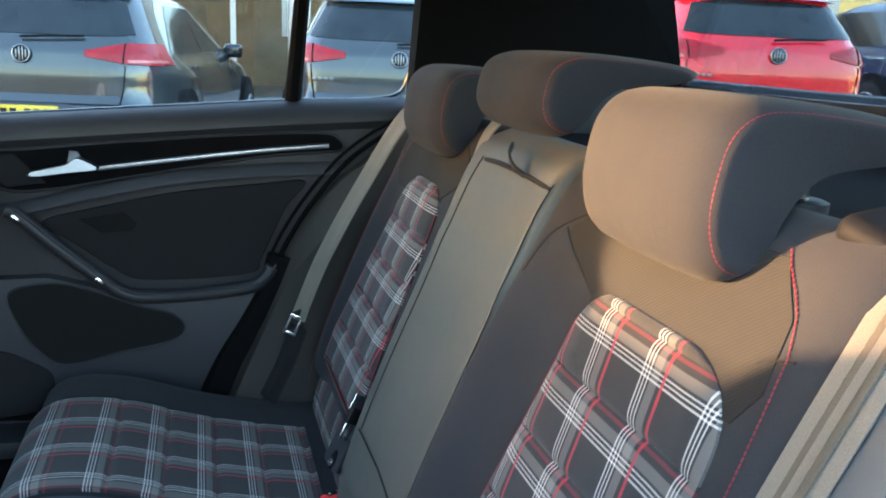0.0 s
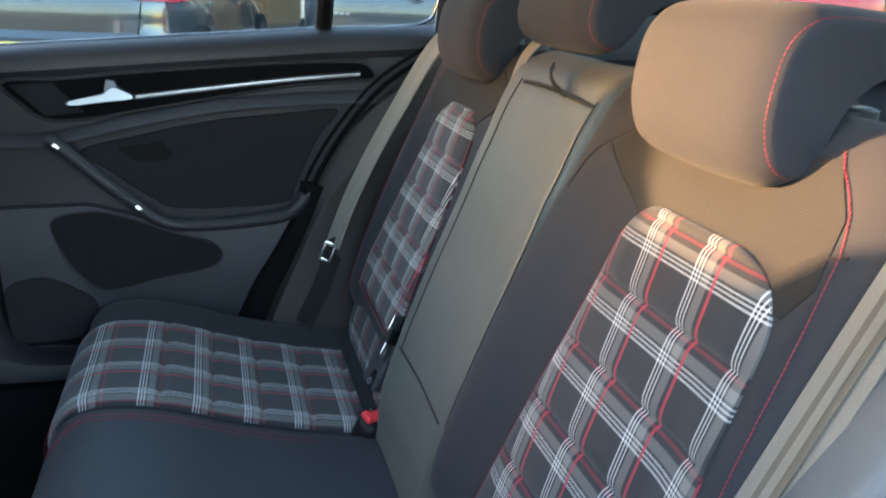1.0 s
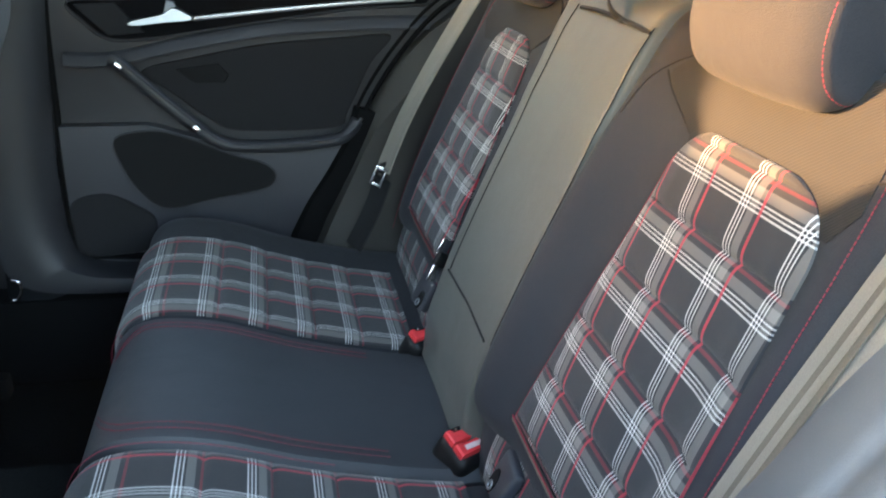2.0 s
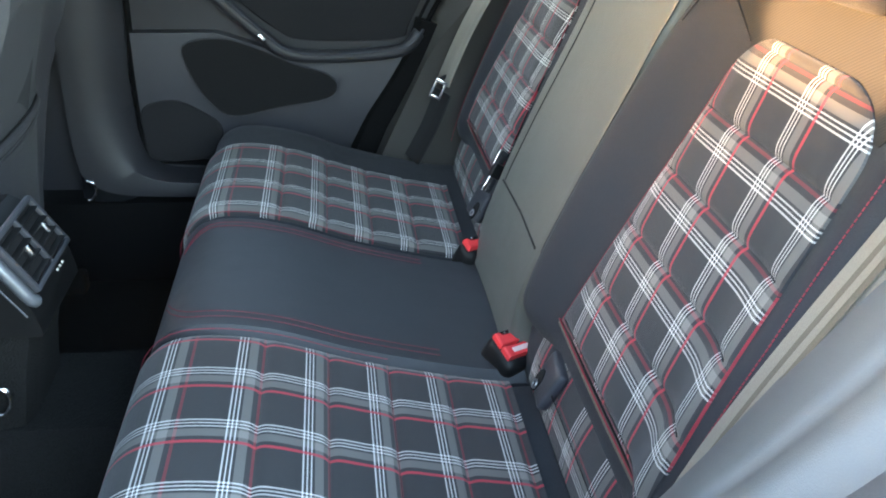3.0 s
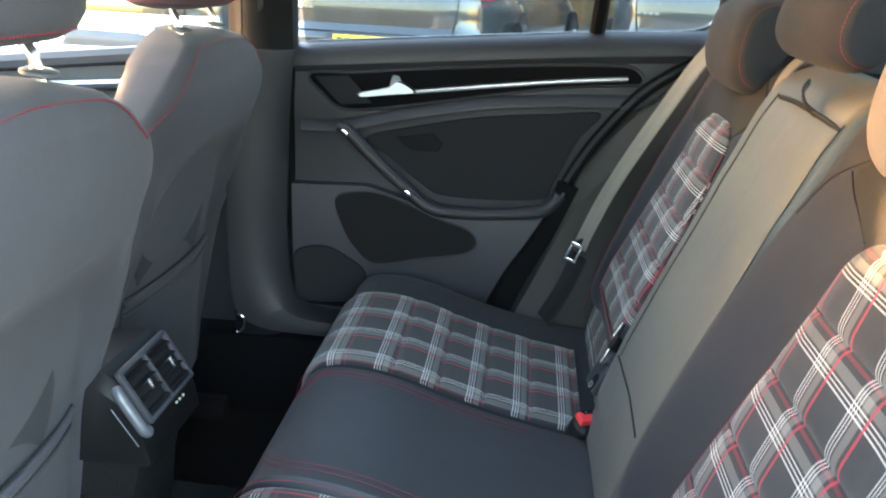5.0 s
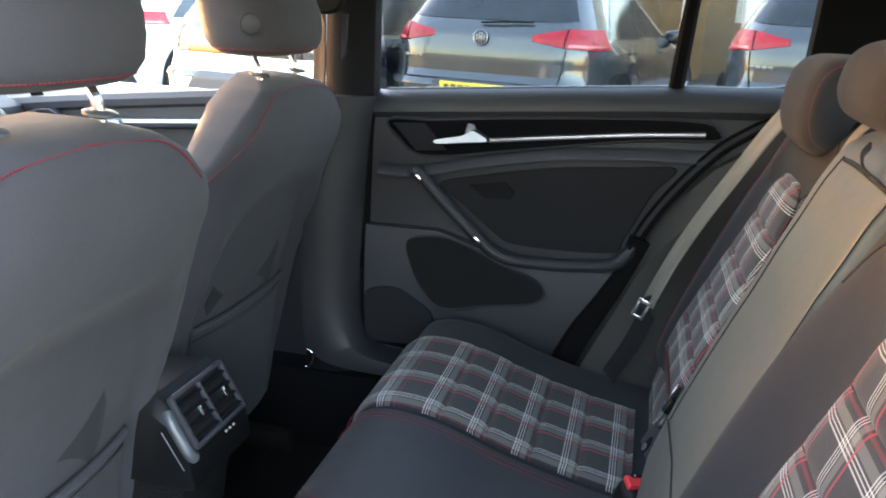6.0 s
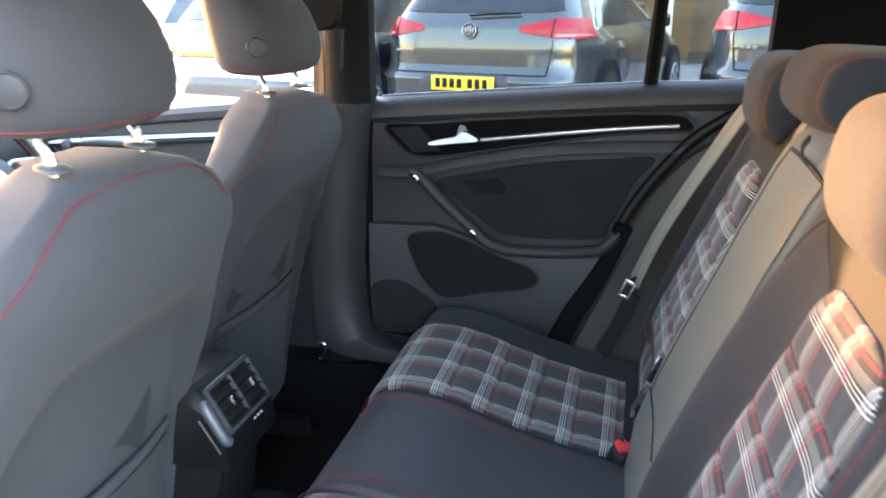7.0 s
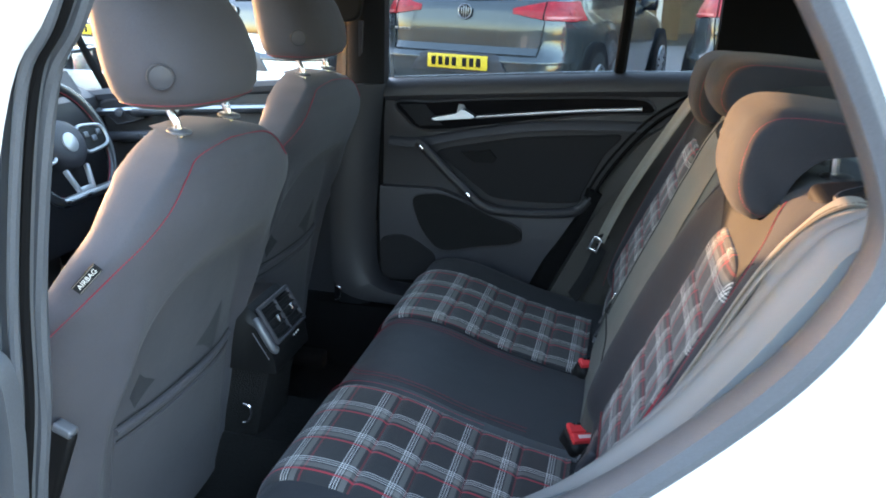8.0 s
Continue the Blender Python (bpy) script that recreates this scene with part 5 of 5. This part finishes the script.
    for z, w, d, xo in ((1.036, 0.076, 0.035, -0.287), (1.040, 0.100, 0.060, -0.287), (1.048, 0.118, 0.072, -0.287), (1.062, 0.129, 0.079, -0.287), (1.085, 0.136, 0.082, -0.290), (1.11, 0.139, 0.082, -0.294), (1.15, 0.136, 0.076, -0.306), (1.20, 0.126, 0.062, -0.328), (1.230, 0.110, 0.044, -0.342), (1.243, 0.080, 0.028, -0.350), (1.248, 0.045, 0.012, -0.354)):
        rings.append([(dx + xo + d * math.copysign(abs(math.sin(a)) ** 0.75, math.sin(a)), yc + w * math.copysign(abs(math.cos(a)) ** 0.75, math.cos(a)), z) for a in [j * math.tau / 48 for j in range(48)]])
    h = part("headrest", loft(rings), "shell", st)
    part("piping", stitches([(p[0], p[1], p[2]) for p in rings[2] + rings[2][:1]], 0.0010), "red_thread", h, "red stitched seam")
    press = Matrix.Translation((dx - 0.248, yc - 0.135, 1.090)) @ Vector((0.50, -0.86, -0.05)).to_track_quat("Z", "Y").to_matrix().to_4x4()
    part("button", moved(disc(0.0150, 0.010, 28), press), "trim_grey", h, "round grey plastic button")
    part("button_ring", moved(ring_shape(0.0160, 0.0022, 28), press @ pose(0, 0, 0.003)), "trim", h)
    for s in (-1, 1):
        part("post", tube(smooth([(dx - 0.278, yc + s * 0.074, 1.06), (dx - 0.276, yc + s * 0.074, 1.036), (dx - 0.268, yc + s * 0.074, 1.020), (dx - 0.264, yc + s * 0.074, 0.995)], 4), 0.0062), "bright", h, "chrome post")
        part("post_collar", moved(disc(0.0175, 0.007, 24, 0.3), pose(dx - 0.264, yc + s * 0.074, 1.007, 0, 8, 0)), "silver", st, "grey plastic post collar")
    part("cushion", moved(box(0.46, 0.46, 0.16, 0.05, 4), pose(dx - 0.71, yc, 0.36, 0, 6, 0)), "cloth", st)
    part("rail", moved(box(0.46, 0.04, 0.05, 0.01), pose(dx - 0.56, yc - 0.19, 0.16)), "carpet", st)
    part("rail", moved(box(0.46, 0.04, 0.05, 0.01), pose(dx - 0.56, yc + 0.19, 0.16)), "carpet", st)
    return st


st1 = front_seat(0.045, -0.330, "black cloth front passenger seat with red piping")
st2 = front_seat(-0.06, 0.375, "black cloth driver's seat with red piping")
# wire hooks at the lower corners of the seat backs
for st, hx, hy, hz in ((st1, -0.298, -0.095, 0.365), (st2, -0.350, 0.582, 0.362)):
    part("hook", tube(smooth([(hx - 0.012, hy, hz + 0.024), (hx + 0.002, hy, hz + 0.018), (hx + 0.004, hy, hz), (hx - 0.004, hy - 0.002, hz - 0.016), (hx - 0.014, hy - 0.004, hz - 0.018)], 5), 0.0030, 8), "bright", st, "small bright wire hook")
# adjusting lever and airbag tag on the passenger seat's side
part("lever", moved(box(0.034, 0.018, 0.15, 0.007, 3), pose(-0.315, -0.625, 0.575, 0, 22, 0)), "black_plastic", st1, "grey plastic backrest lever")
part("lever_cap", moved(box(0.030, 0.020, 0.014, 0.005, 3), pose(-0.287, -0.626, 0.646, 0, 22, 0)), "silver", st1, "silver-grey lever end")
tx = Vector((0.053, 0.053, 0.071)).normalized()
tn = Vector((0.66, -0.74, 0.12))
tn = (tn - tx * tn.dot(tx)).normalized()
ty = tn.cross(tx)
tag_m = Matrix(((tx.x, ty.x, tn.x, -0.236), (tx.y, ty.y, tn.y, -0.612), (tx.z, ty.z, tn.z, 0.858), (0, 0, 0, 1)))
tag = part("airbag_tag", moved(box(0.040, 0.0145, 0.004, 0.001), tag_m), "pit", st1, "black woven tag with white AIRBAG lettering")
letters = bpy.data.curves.new("airbag_text", "FONT")
letters.body, letters.size, letters.align_x, letters.align_y, letters.extrude = "AIRBAG", 0.0088, "CENTER", "CENTER", 0.0004
letter_ob = new("airbag_text", letters)
letter_ob.matrix_world = tag_m @ pose(0, 0, 0.0026)
letters.materials.append(M["render"])
letter_ob.parent = tag
for e in (-1, 1):
    part("border", moved(box(0.038, 0.0005, 0.001, 0.0), tag_m @ pose(0, e * 0.0060, 0.0022)), "web", tag)

# ---- centre console with rear air vents ----
con = thing("rear_air_vent", "black console end with two rear air vents", "air vent", (-0.30, 0, 0.3))
vm = pose(-0.261, -0.009, 0.556, 0, 59, 0)
part("body", loft([[(x, y * k, z) for y, z in ((-0.085, 0.46), (-0.085, zz - 0.02), (-0.07, zz), (0.07, zz), (0.085, zz - 0.02), (0.085, 0.46))] for x, zz, k in ((-0.75, 0.56, 1.0), (-0.36, 0.585, 1.0), (-0.305, 0.592, 1.0), (-0.270, 0.568, 1.0), (-0.246, 0.520, 1.0), (-0.240, 0.490, 0.98))]), "black_plastic", con)
part("tunnel_side", loft([[(x, y, z) for x, y in ((-0.75, -w), (xr - 0.03, -w), (xr - 0.008, -w + 0.008), (xr, -w + 0.03), (xr, w - 0.03), (xr - 0.008, w - 0.008), (xr - 0.03, w), (-0.75, w))] for z, w, xr in ((0.20, 0.100, -0.29), (0.30, 0.086, -0.285), (0.40, 0.078, -0.268), (0.462, 0.078, -0.252))]), "carpet", con, "black carpet under the vents")
part("frame", joined(moved(box(0.082, 0.008, 0.010, 0.003), vm @ pose(0, -0.066, 0.004)), moved(box(0.082, 0.008, 0.010, 0.003), vm @ pose(0, 0.066, 0.004)), moved(box(0.008, 0.138, 0.010, 0.003), vm @ pose(-0.038, 0, 0.004)), moved(box(0.008, 0.138, 0.010, 0.003), vm @ pose(0.038, 0, 0.004)), moved(box(0.074, 0.006, 0.010, 0.003), vm @ pose(0, 0, 0.004))), "trim_grey", con)
part("duct", moved(box(0.074, 0.130, 0.004, 0.001), vm @ pose(0, 0, 0.0)), "pit", con)
for s in (-1, 1):
    for k in range(4):
        part("slat", moved(box(0.003, 0.060, 0.012, 0.001), vm @ pose(-0.026 + 0.018 * k, s * 0.033, 0.004, 0, 30, 0)), "black_plastic", con)
    part("tab", moved(box(0.016, 0.006, 0.008, 0.002), vm @ pose(0.0, s * 0.033, 0.012)), "bright", con, "small bright vent tab")
part("lip", tube(smooth([(-0.282, -0.074, 0.570), (-0.274, -0.080, 0.560), (-0.258, -0.081, 0.534), (-0.246, -0.080, 0.514), (-0.243, -0.074, 0.508)], 5), 0.0085, 10), "silver", con, "rounded silver-grey side lip")
part("lip_seam", tube([(-0.285, -0.0875, 0.545), (-0.262, -0.0875, 0.508), (-0.252, -0.0875, 0.492)], 0.0010, 6), "silver", con)
for k in range(3):
    part("icon_mark", moved(box(0.002, 0.004, 0.003, 0.0), pose(-0.2395, 0.008 + 0.011 * k, 0.5065, 0, -20, 0)), "render", con, "tiny pale printed mark")

# ---- outside ----
def ground_z(x, y):
    return 0.055 * max(0.0, x) ** 1.0 * (1 if x < 8 else 8 / x) - 0.012 * max(0, -x) * (1 if x > -8 else -8 / x)


wall_piece("ground", grid(lambda u, v: (lambda x, y: (x, y, ground_z(x, y)))(math.copysign(abs(2 * u - 1) ** 3, u - 0.5) * 400, math.copysign(abs(2 * v - 1) ** 3, v - 0.5) * 400), 120, 40)[:2], "asphalt", "worn grey asphalt of a car park")


def hatchback(label, paint, at, heading, width=1.79, scale=1.0, lamps=True):
    """A parked five-door hatchback; local frame: t along its length from the rear bumper, a across."""
    car = thing("car", label, "car", at, "parked cars")
    base = Matrix.Translation(at) @ pose(0, 0, 0, 0, 0, -heading) @ Matrix.Scale(scale, 4)
    W = width / 2 / scale
    t_rear = [(0.18, 0.16), (0.24, 0.06), (0.40, 0.0), (0.60, 0.0), (0.64, 0.03), (0.70, 0.07), (0.85, 0.075), (0.98, 0.10), (1.03, 0.13), (1.36, 0.42), (1.42, 0.55), (1.455, 0.90)]
    t_front = [(0.18, 4.15), (0.40, 4.25), (0.60, 4.22), (0.75, 4.05), (0.86, 3.70), (0.94, 3.25), (1.03, 2.95), (1.36, 2.25), (1.42, 2.05), (1.455, 1.80)]
    wide = [(0.18, 0.93), (0.30, 0.985), (0.60, 1.0), (0.86, 0.985), (0.93, 0.955), (0.98, 0.93), (1.03, 0.90), (1.36, 0.70), (1.42, 0.63), (1.455, 0.50)]
    def place(th, z, off=0.0):
        n = 6.5
        r, f, w = lerp_table(t_rear, z), lerp_table(t_front, z), W * lerp_table(wide, z)
        c, L = (r + f) / 2, (f - r) / 2
        ca, sa = math.cos(th), math.sin(th)
        a = w * math.copysign(abs(ca) ** (2 / n), ca)
        t = c + L * math.copysign(abs(sa) ** (2 / n), sa)
        na = Vector((math.copysign(abs(ca) ** (2 - 2 / n), ca) * L, math.copysign(abs(sa) ** (2 - 2 / n), sa) * w))
        na.normalize()
        return base @ Vector((a + na.x * off, t + na.y * off, z))
    def th_rear(a, z):
        w = W * lerp_table(wide, z)
        k = max(-1, min(1, a / w))
        return -math.acos(math.copysign(abs(k) ** 3.25, k))
    def th_side(t, z):
        r, f = lerp_table(t_rear, z), lerp_table(t_front, z)
        k = max(-1, min(1, (t - (r + f) / 2) / ((f - r) / 2)))
        return math.asin(math.copysign(abs(k) ** 3.25, k))
    zs = [0.18, 0.24, 0.32, 0.40, 0.50, 0.60, 0.625, 0.64, 0.70, 0.78, 0.85, 0.90, 0.93, 0.955, 0.98, 1.005, 1.03, 1.10, 1.18, 1.27, 1.36, 1.40, 1.43, 1.455]
    right = [th_side(0.05 + 4.15 * k / 30, 0.5) for k in range(31)]
    rear = [th_rear(-0.9 * W + 1.8 * W * k / 24, 0.6) for k in range(25)]
    front = [-q for q in rear[::-1]]
    left = [math.pi - q for q in right[::-1]]
    order = sorted(set(round(q % math.tau, 5) for q in rear + right + front + left))
    part("body", loft([[place(q, z) for q in order] for z in zs]), paint, car, sharp=30)
    def patch(name, material, a0, a1, z0, z1, off=0.006, nu=16, nv=6, taper=None, parent=car, label2=""):
        def f(u, v):
            lo, hi = (taper(u) if taper else (z0, z1))
            z = lo + (hi - lo) * v
            return place(th_rear(a0 + (a1 - a0) * u, z), z, off)
        d = base.to_3x3() @ Vector((0, 0.02, 0))
        return part(name, grid(f, nu, nv, skirt=d), material, parent, label2)
    def side_patch(name, material, s, t0, t1, z0, z1, off=0.006, nu=14, nv=6, lean=0.0, taper=None, parent=car, label2=""):
        def f(u, v):
            lo, hi = (taper(u) if taper else (z0, z1))
            z = lo + (hi - lo) * v
            q = th_side(t0 + (t1 - t0) * u + lean * v, z)
            return place(q if s > 0 else math.pi - q, z, off)
        d = base.to_3x3() @ Vector((-s * 0.02, 0, 0))
        return part(name, grid(f, nu, nv, skirt=d), material, parent, label2)
    def glass_at(u, v):
        z = 1.088 + 0.02 * abs(2 * u - 1) ** 6 + v * (0.268 - 0.05 * abs(2 * u - 1) ** 4)
        return place(th_rear((2 * u - 1) * 0.88 * W * lerp_table(wide, z), z), z, 0.006)
    part("rear_window", grid(glass_at, 24, 8, skirt=base.to_3x3() @ Vector((0, 0.02, 0))), "car_glass", car, "dark rear window")
    part("spoiler", loft([[place(th_rear(a, z), z, o) for z, o in ((1.365, 0.01), (1.372, 0.075), (1.39, 0.08), (1.415, 0.01))] for a in [-0.55 + 1.1 * k / 10 for k in range(11)]]), paint, car)
    # glare on the black bumper, painted as a white patch
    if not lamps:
        patch("bumper_glare", "white_paint", -0.80, 0.80, 0.40, 0.78, off=0.008, nu=24, label2="white patch for the glare on the black bumper")
    for s in (-1, 1) if lamps else ():
        part("tail_lamp", grid(lambda u, v: (lambda z: place((lambda q: q if s > 0 else math.pi - q)(th_rear(0.40 + (W * lerp_table(wide, z) * 0.999 - 0.40) * min(1, u / 0.72), z) if u < 0.72 else th_side(lerp_table(t_rear, z) + 0.10 + 0.22 * (u - 0.72) / 0.28, z)), z, 0.010))((0.955 - 0.035 * min(1, u / 0.4) - 0.018 * u) + v * ((0.994 + 0.056 * min(1, u / 0.45)) - (0.955 - 0.035 * min(1, u / 0.4) - 0.018 * u))), 20, 6, skirt=tuple(base.to_3x3() @ Vector((-s * 0.01, 0.02, 0)))), "lamp_red", car, "red tail lamp")
        part("lamp_strip", grid(lambda u, v: (lambda z: place((lambda q: q if s > 0 else math.pi - q)(th_rear(0.66 + 0.17 * u, z)), z, 0.014))(0.922 + 0.018 * v), 8, 2, skirt=tuple(base.to_3x3() @ Vector((0, 0.01, 0)))), "lamp_pink", car, "pale lamp strip")
        part("lamp_split", tube([(place((lambda q: q if s > 0 else math.pi - q)(th_rear(0.635, z)), z, 0.013)) for z in (0.915, 0.95, 1.0, 1.045)], 0.005, 6), "pit", car, "dark gap across the lamp")
    for s in (-1, 1):
        side_patch("side_window", "car_glass", s, 0.62, 1.55, 1.0, 1.34, lean=0.18, taper=lambda u: (0.985, 1.12 + 0.22 * min(1, u / 0.35)), label2="dark side window")
        side_patch("side_window", "car_glass", s, 1.62, 2.60, 1.0, 1.34, lean=0.10, taper=lambda u: (1.0, 1.34 - 0.16 * max(0, u - 0.45) / 0.55), label2="dark side window")
        for t in (1.15, 2.15):
            hx = place(th_side(t, 0.88) if s > 0 else math.pi - th_side(t, 0.88), 0.88, 0.02)
            part("door_handle", moved(box(0.02, 0.17, 0.03, 0.008), Matrix.Translation(hx) @ pose(0, 0, 0, 0, 0, -heading)), paint, car)
        mx = place(th_side(2.75, 1.0) if s > 0 else math.pi - th_side(2.75, 1.0), 1.0, 0.09)
        part("door_mirror", moved(box(0.18, 0.10, 0.13, 0.035, 3), Matrix.Translation(mx) @ pose(0, 0, 0, 0, 0, -heading)), "black_paint", car)
        for t in (0.82, 3.44):
            c = base @ Vector((s * (W - 0.10), t, 0.330))
            wmx = Matrix.Translation(c) @ pose(0, 0, 0, 0, 0, -heading) @ pose(0, 0, 0, 0, 90 * s, 0)
            arch = part("wheel_arch", moved(disc(0.400, 0.19, 36, 0.02), wmx @ pose(0, 0, 0.024)), "pit", car)
            wh = part("wheel", moved(disc(0.330, 0.205, 36, 0.12), wmx @ pose(0, 0, 0.026)), "tyre", car, "black tyre")
            part("rim", moved(joined(ring_shape(0.205, 0.014, 32), disc(0.05, 0.02), *[moved(box(0.17, 0.035, 0.016, 0.006), pose(0.115 * math.cos(q * math.tau / 10), 0.115 * math.sin(q * math.tau / 10), 0, 0, 0, q * 36)) for q in range(10)]), wmx @ pose(0, 0, 0.130)), "rim", wh, "silver alloy rim")
            part("rim_well", moved(disc(0.20, 0.01, 32, 0.02), wmx @ pose(0, 0, 0.126)), "pit", wh)
    patch("bumper_lip", paint, -0.84 * W / 0.895, 0.84 * W / 0.895, 0.585, 0.635, off=0.022, nu=24)
    patch("hatch_seam", "pit", -0.62, 0.62, 0.640, 0.648, off=0.004, nu=20, nv=1)
    for s in (-1, 1):
        part("hatch_seam", tube([place(th_rear(s * (0.62 + 0.03 * k), z), z, 0.003) for k, z in ((0, 0.648), (0.4, 0.72), (0.7, 0.80), (1, 0.90))], 0.005, 6), "pit", car)
    patch("plate_recess", "trim_grey", -0.42, 0.42, 0.49, 0.645, off=0.030, nu=20, taper=lambda u: (0.492, 0.494 + 0.150 * min(1.0, (1 - abs(2 * u - 1)) / 0.22)))
    pm = base @ pose(0, -0.044, 0.575, 90, 0, 0)
    pl = lamps and part("number_plate", moved(box(0.52, 0.111, 0.006, 0.002), pm), "plate", car, "yellow number plate with dark bars")
    for k in range(7 if lamps else 0):
        part("character_bar", moved(box(0.038, 0.068, 0.004, 0.001), pm @ pose(-0.205 + 0.060 * k + (0.03 if k > 3 else 0), 0, 0.005)), "black_plastic", pl)
    bc = place(th_rear(0, 0.955), 0.955, 0.012)
    bmx = Matrix.Translation(bc) @ pose(0, 0, 0, 0, 0, -heading) @ pose(0, 0, 0, 84, 0, 0)
    bd = part("badge", moved(disc(0.058, 0.012, 32, 0.1), bmx), "black_plastic", car, "round chrome and dark emblem")
    part("badge_ring", moved(ring_shape(0.055, 0.006, 32), bmx @ pose(0, 0, 0.008)), "chrome", bd)
    part("badge_mark", moved(joined(*[moved(box(0.009, h, 0.006, 0.001), pose(q, 0, 0)) for q, h in ((-0.030, 0.055), (-0.010, 0.085), (0.010, 0.085), (0.030, 0.055))]), bmx @ pose(0, 0, 0.008)), "chrome", bd)
    for k in range(4):
        part("letter_bar", moved(box(0.030, 0.006, 0.022, 0.001), Matrix.Translation(place(th_rear(-0.62 + 0.042 * k, 0.80), 0.80, 0.008)) @ pose(0, 0, 0, 0, 0, -heading)), "chrome", car)
    part("wiper", tube([place(th_rear(-0.02, 1.065), 1.065, 0.03), place(th_rear(0.12, 1.075), 1.075, 0.035), place(th_rear(0.38, 1.085), 1.085, 0.03)], 0.012, 8, flat=0.7), "black_plastic", car)
    patch("lower_bumper", "trim", -0.70, 0.70, 0.22, 0.40, off=0.012, nu=20)
    return car


HEAD = 12.6
def at_badge(x, y, gz):
    return (x - 0.10 * math.sin(radians(HEAD)), y - 0.10 * math.cos(radians(HEAD)), gz)


hatchback("grey hatchback parked nose away, rear showing", "grey_paint", at_badge(-0.93, 5.09, 0.01), HEAD)
hatchback("grey hatchback parked beside another grey one", "grey_paint", at_badge(1.60, 5.0, 0.07), HEAD)
hatchback("bright red small hatchback, rear showing", "red_paint", at_badge(4.20, 4.14, 0.225), HEAD, 1.70)
hatchback("black hatchback with glare painted white on its rear bumper", "black_paint", at_badge(-2.95, 5.1, -0.06), HEAD, lamps=False)
hatchback("white hatchback in bright sun", "white_paint", at_badge(-6.1, 7.4, -0.06), HEAD)
hatchback("dark blue car beside the red hatchback", "blue_paint", at_badge(7.2, 4.7, 0.36), HEAD)

# showroom behind the cars
shop = thing("building", "pale showroom with glass front and timber panels", "building", (2, 16, 0.1))
for k in range(9):
    part("column", moved(box(0.35, 0.35, 4.2, 0.02), pose(-14 + 4.0 * k, 15.0, 2.1)), "render", shop, "pale column")
part("wall", moved(box(44, 0.4, 1.6, 0.02), pose(2, 15.2, 5.0)), "render", shop, "pale wall above the glass")
part("back_wall", moved(box(44, 0.3, 4.4, 0.02), pose(2, 19.2, 2.2)), "interior", shop, "dim back wall of the showroom")
for k in range(8):
    part("timber_panel", moved(box(0.9, 0.08, 2.6, 0.02), pose(-11.2 + 4.0 * k, 16.2, 1.4)), "wood", shop, "warm timber panel")
for k in range(8):
    part("glass_front", moved(box(3.6, 0.03, 4.1, 0.0), pose(-12 + 4.0 * k, 15.1, 2.1)), "glass", shop)
for k in range(8):
    x = -12.3 + 4.0 * k
    part("glazing_bar", moved(box(0.10, 0.12, 4.1, 0.01), pose(x + 1.1, 15.05, 2.1)), "render", shop, "white glazing bar")
    part("poster", moved(box(0.55, 0.03, 0.85, 0.005), pose(x + 2.3, 15.4, 1.65)), "white_paint", shop, "white poster")
    part("counter", moved(box(1.3, 0.6, 1.05, 0.03), pose(x + 0.9, 17.0, 0.62)), "trim_grey", shop, "dark reception counter")
    part("door_frame", moved(box(0.08, 0.10, 2.4, 0.01), pose(x - 0.2, 15.05, 1.3)), "trim_grey", shop, "dark door frame")
part("roof", moved(box(45, 6, 0.3, 0.02), pose(2, 17.5, 5.9)), "render", shop)

# unseen wall added to keep the low sun off the far windows
wall_piece("wall_sun_block", moved(box(0.4, 3.0, 3.8, 0.03), pose(-9.2, 6.2, 1.9)), "render", "plain pale wall added out of view to block the low sun")
# unseen pier added to cut a stray sun spot on the near quarter trim
wall_piece("pier_sun_block", moved(box(0.10, 0.20, 2.6, 0.01), pose(-5.0, 2.04, 1.3)), "render", "slim pale pier added out of view to cut a sun spot")
# unseen dark wall added behind the open door to darken car reflections
wall_piece("wall_reflected", moved(box(70, 0.3, 4.2, 0.02), pose(0, -22.0, 2.0)), "reflected_dark", "plain dark wall added out of view to darken car reflections")
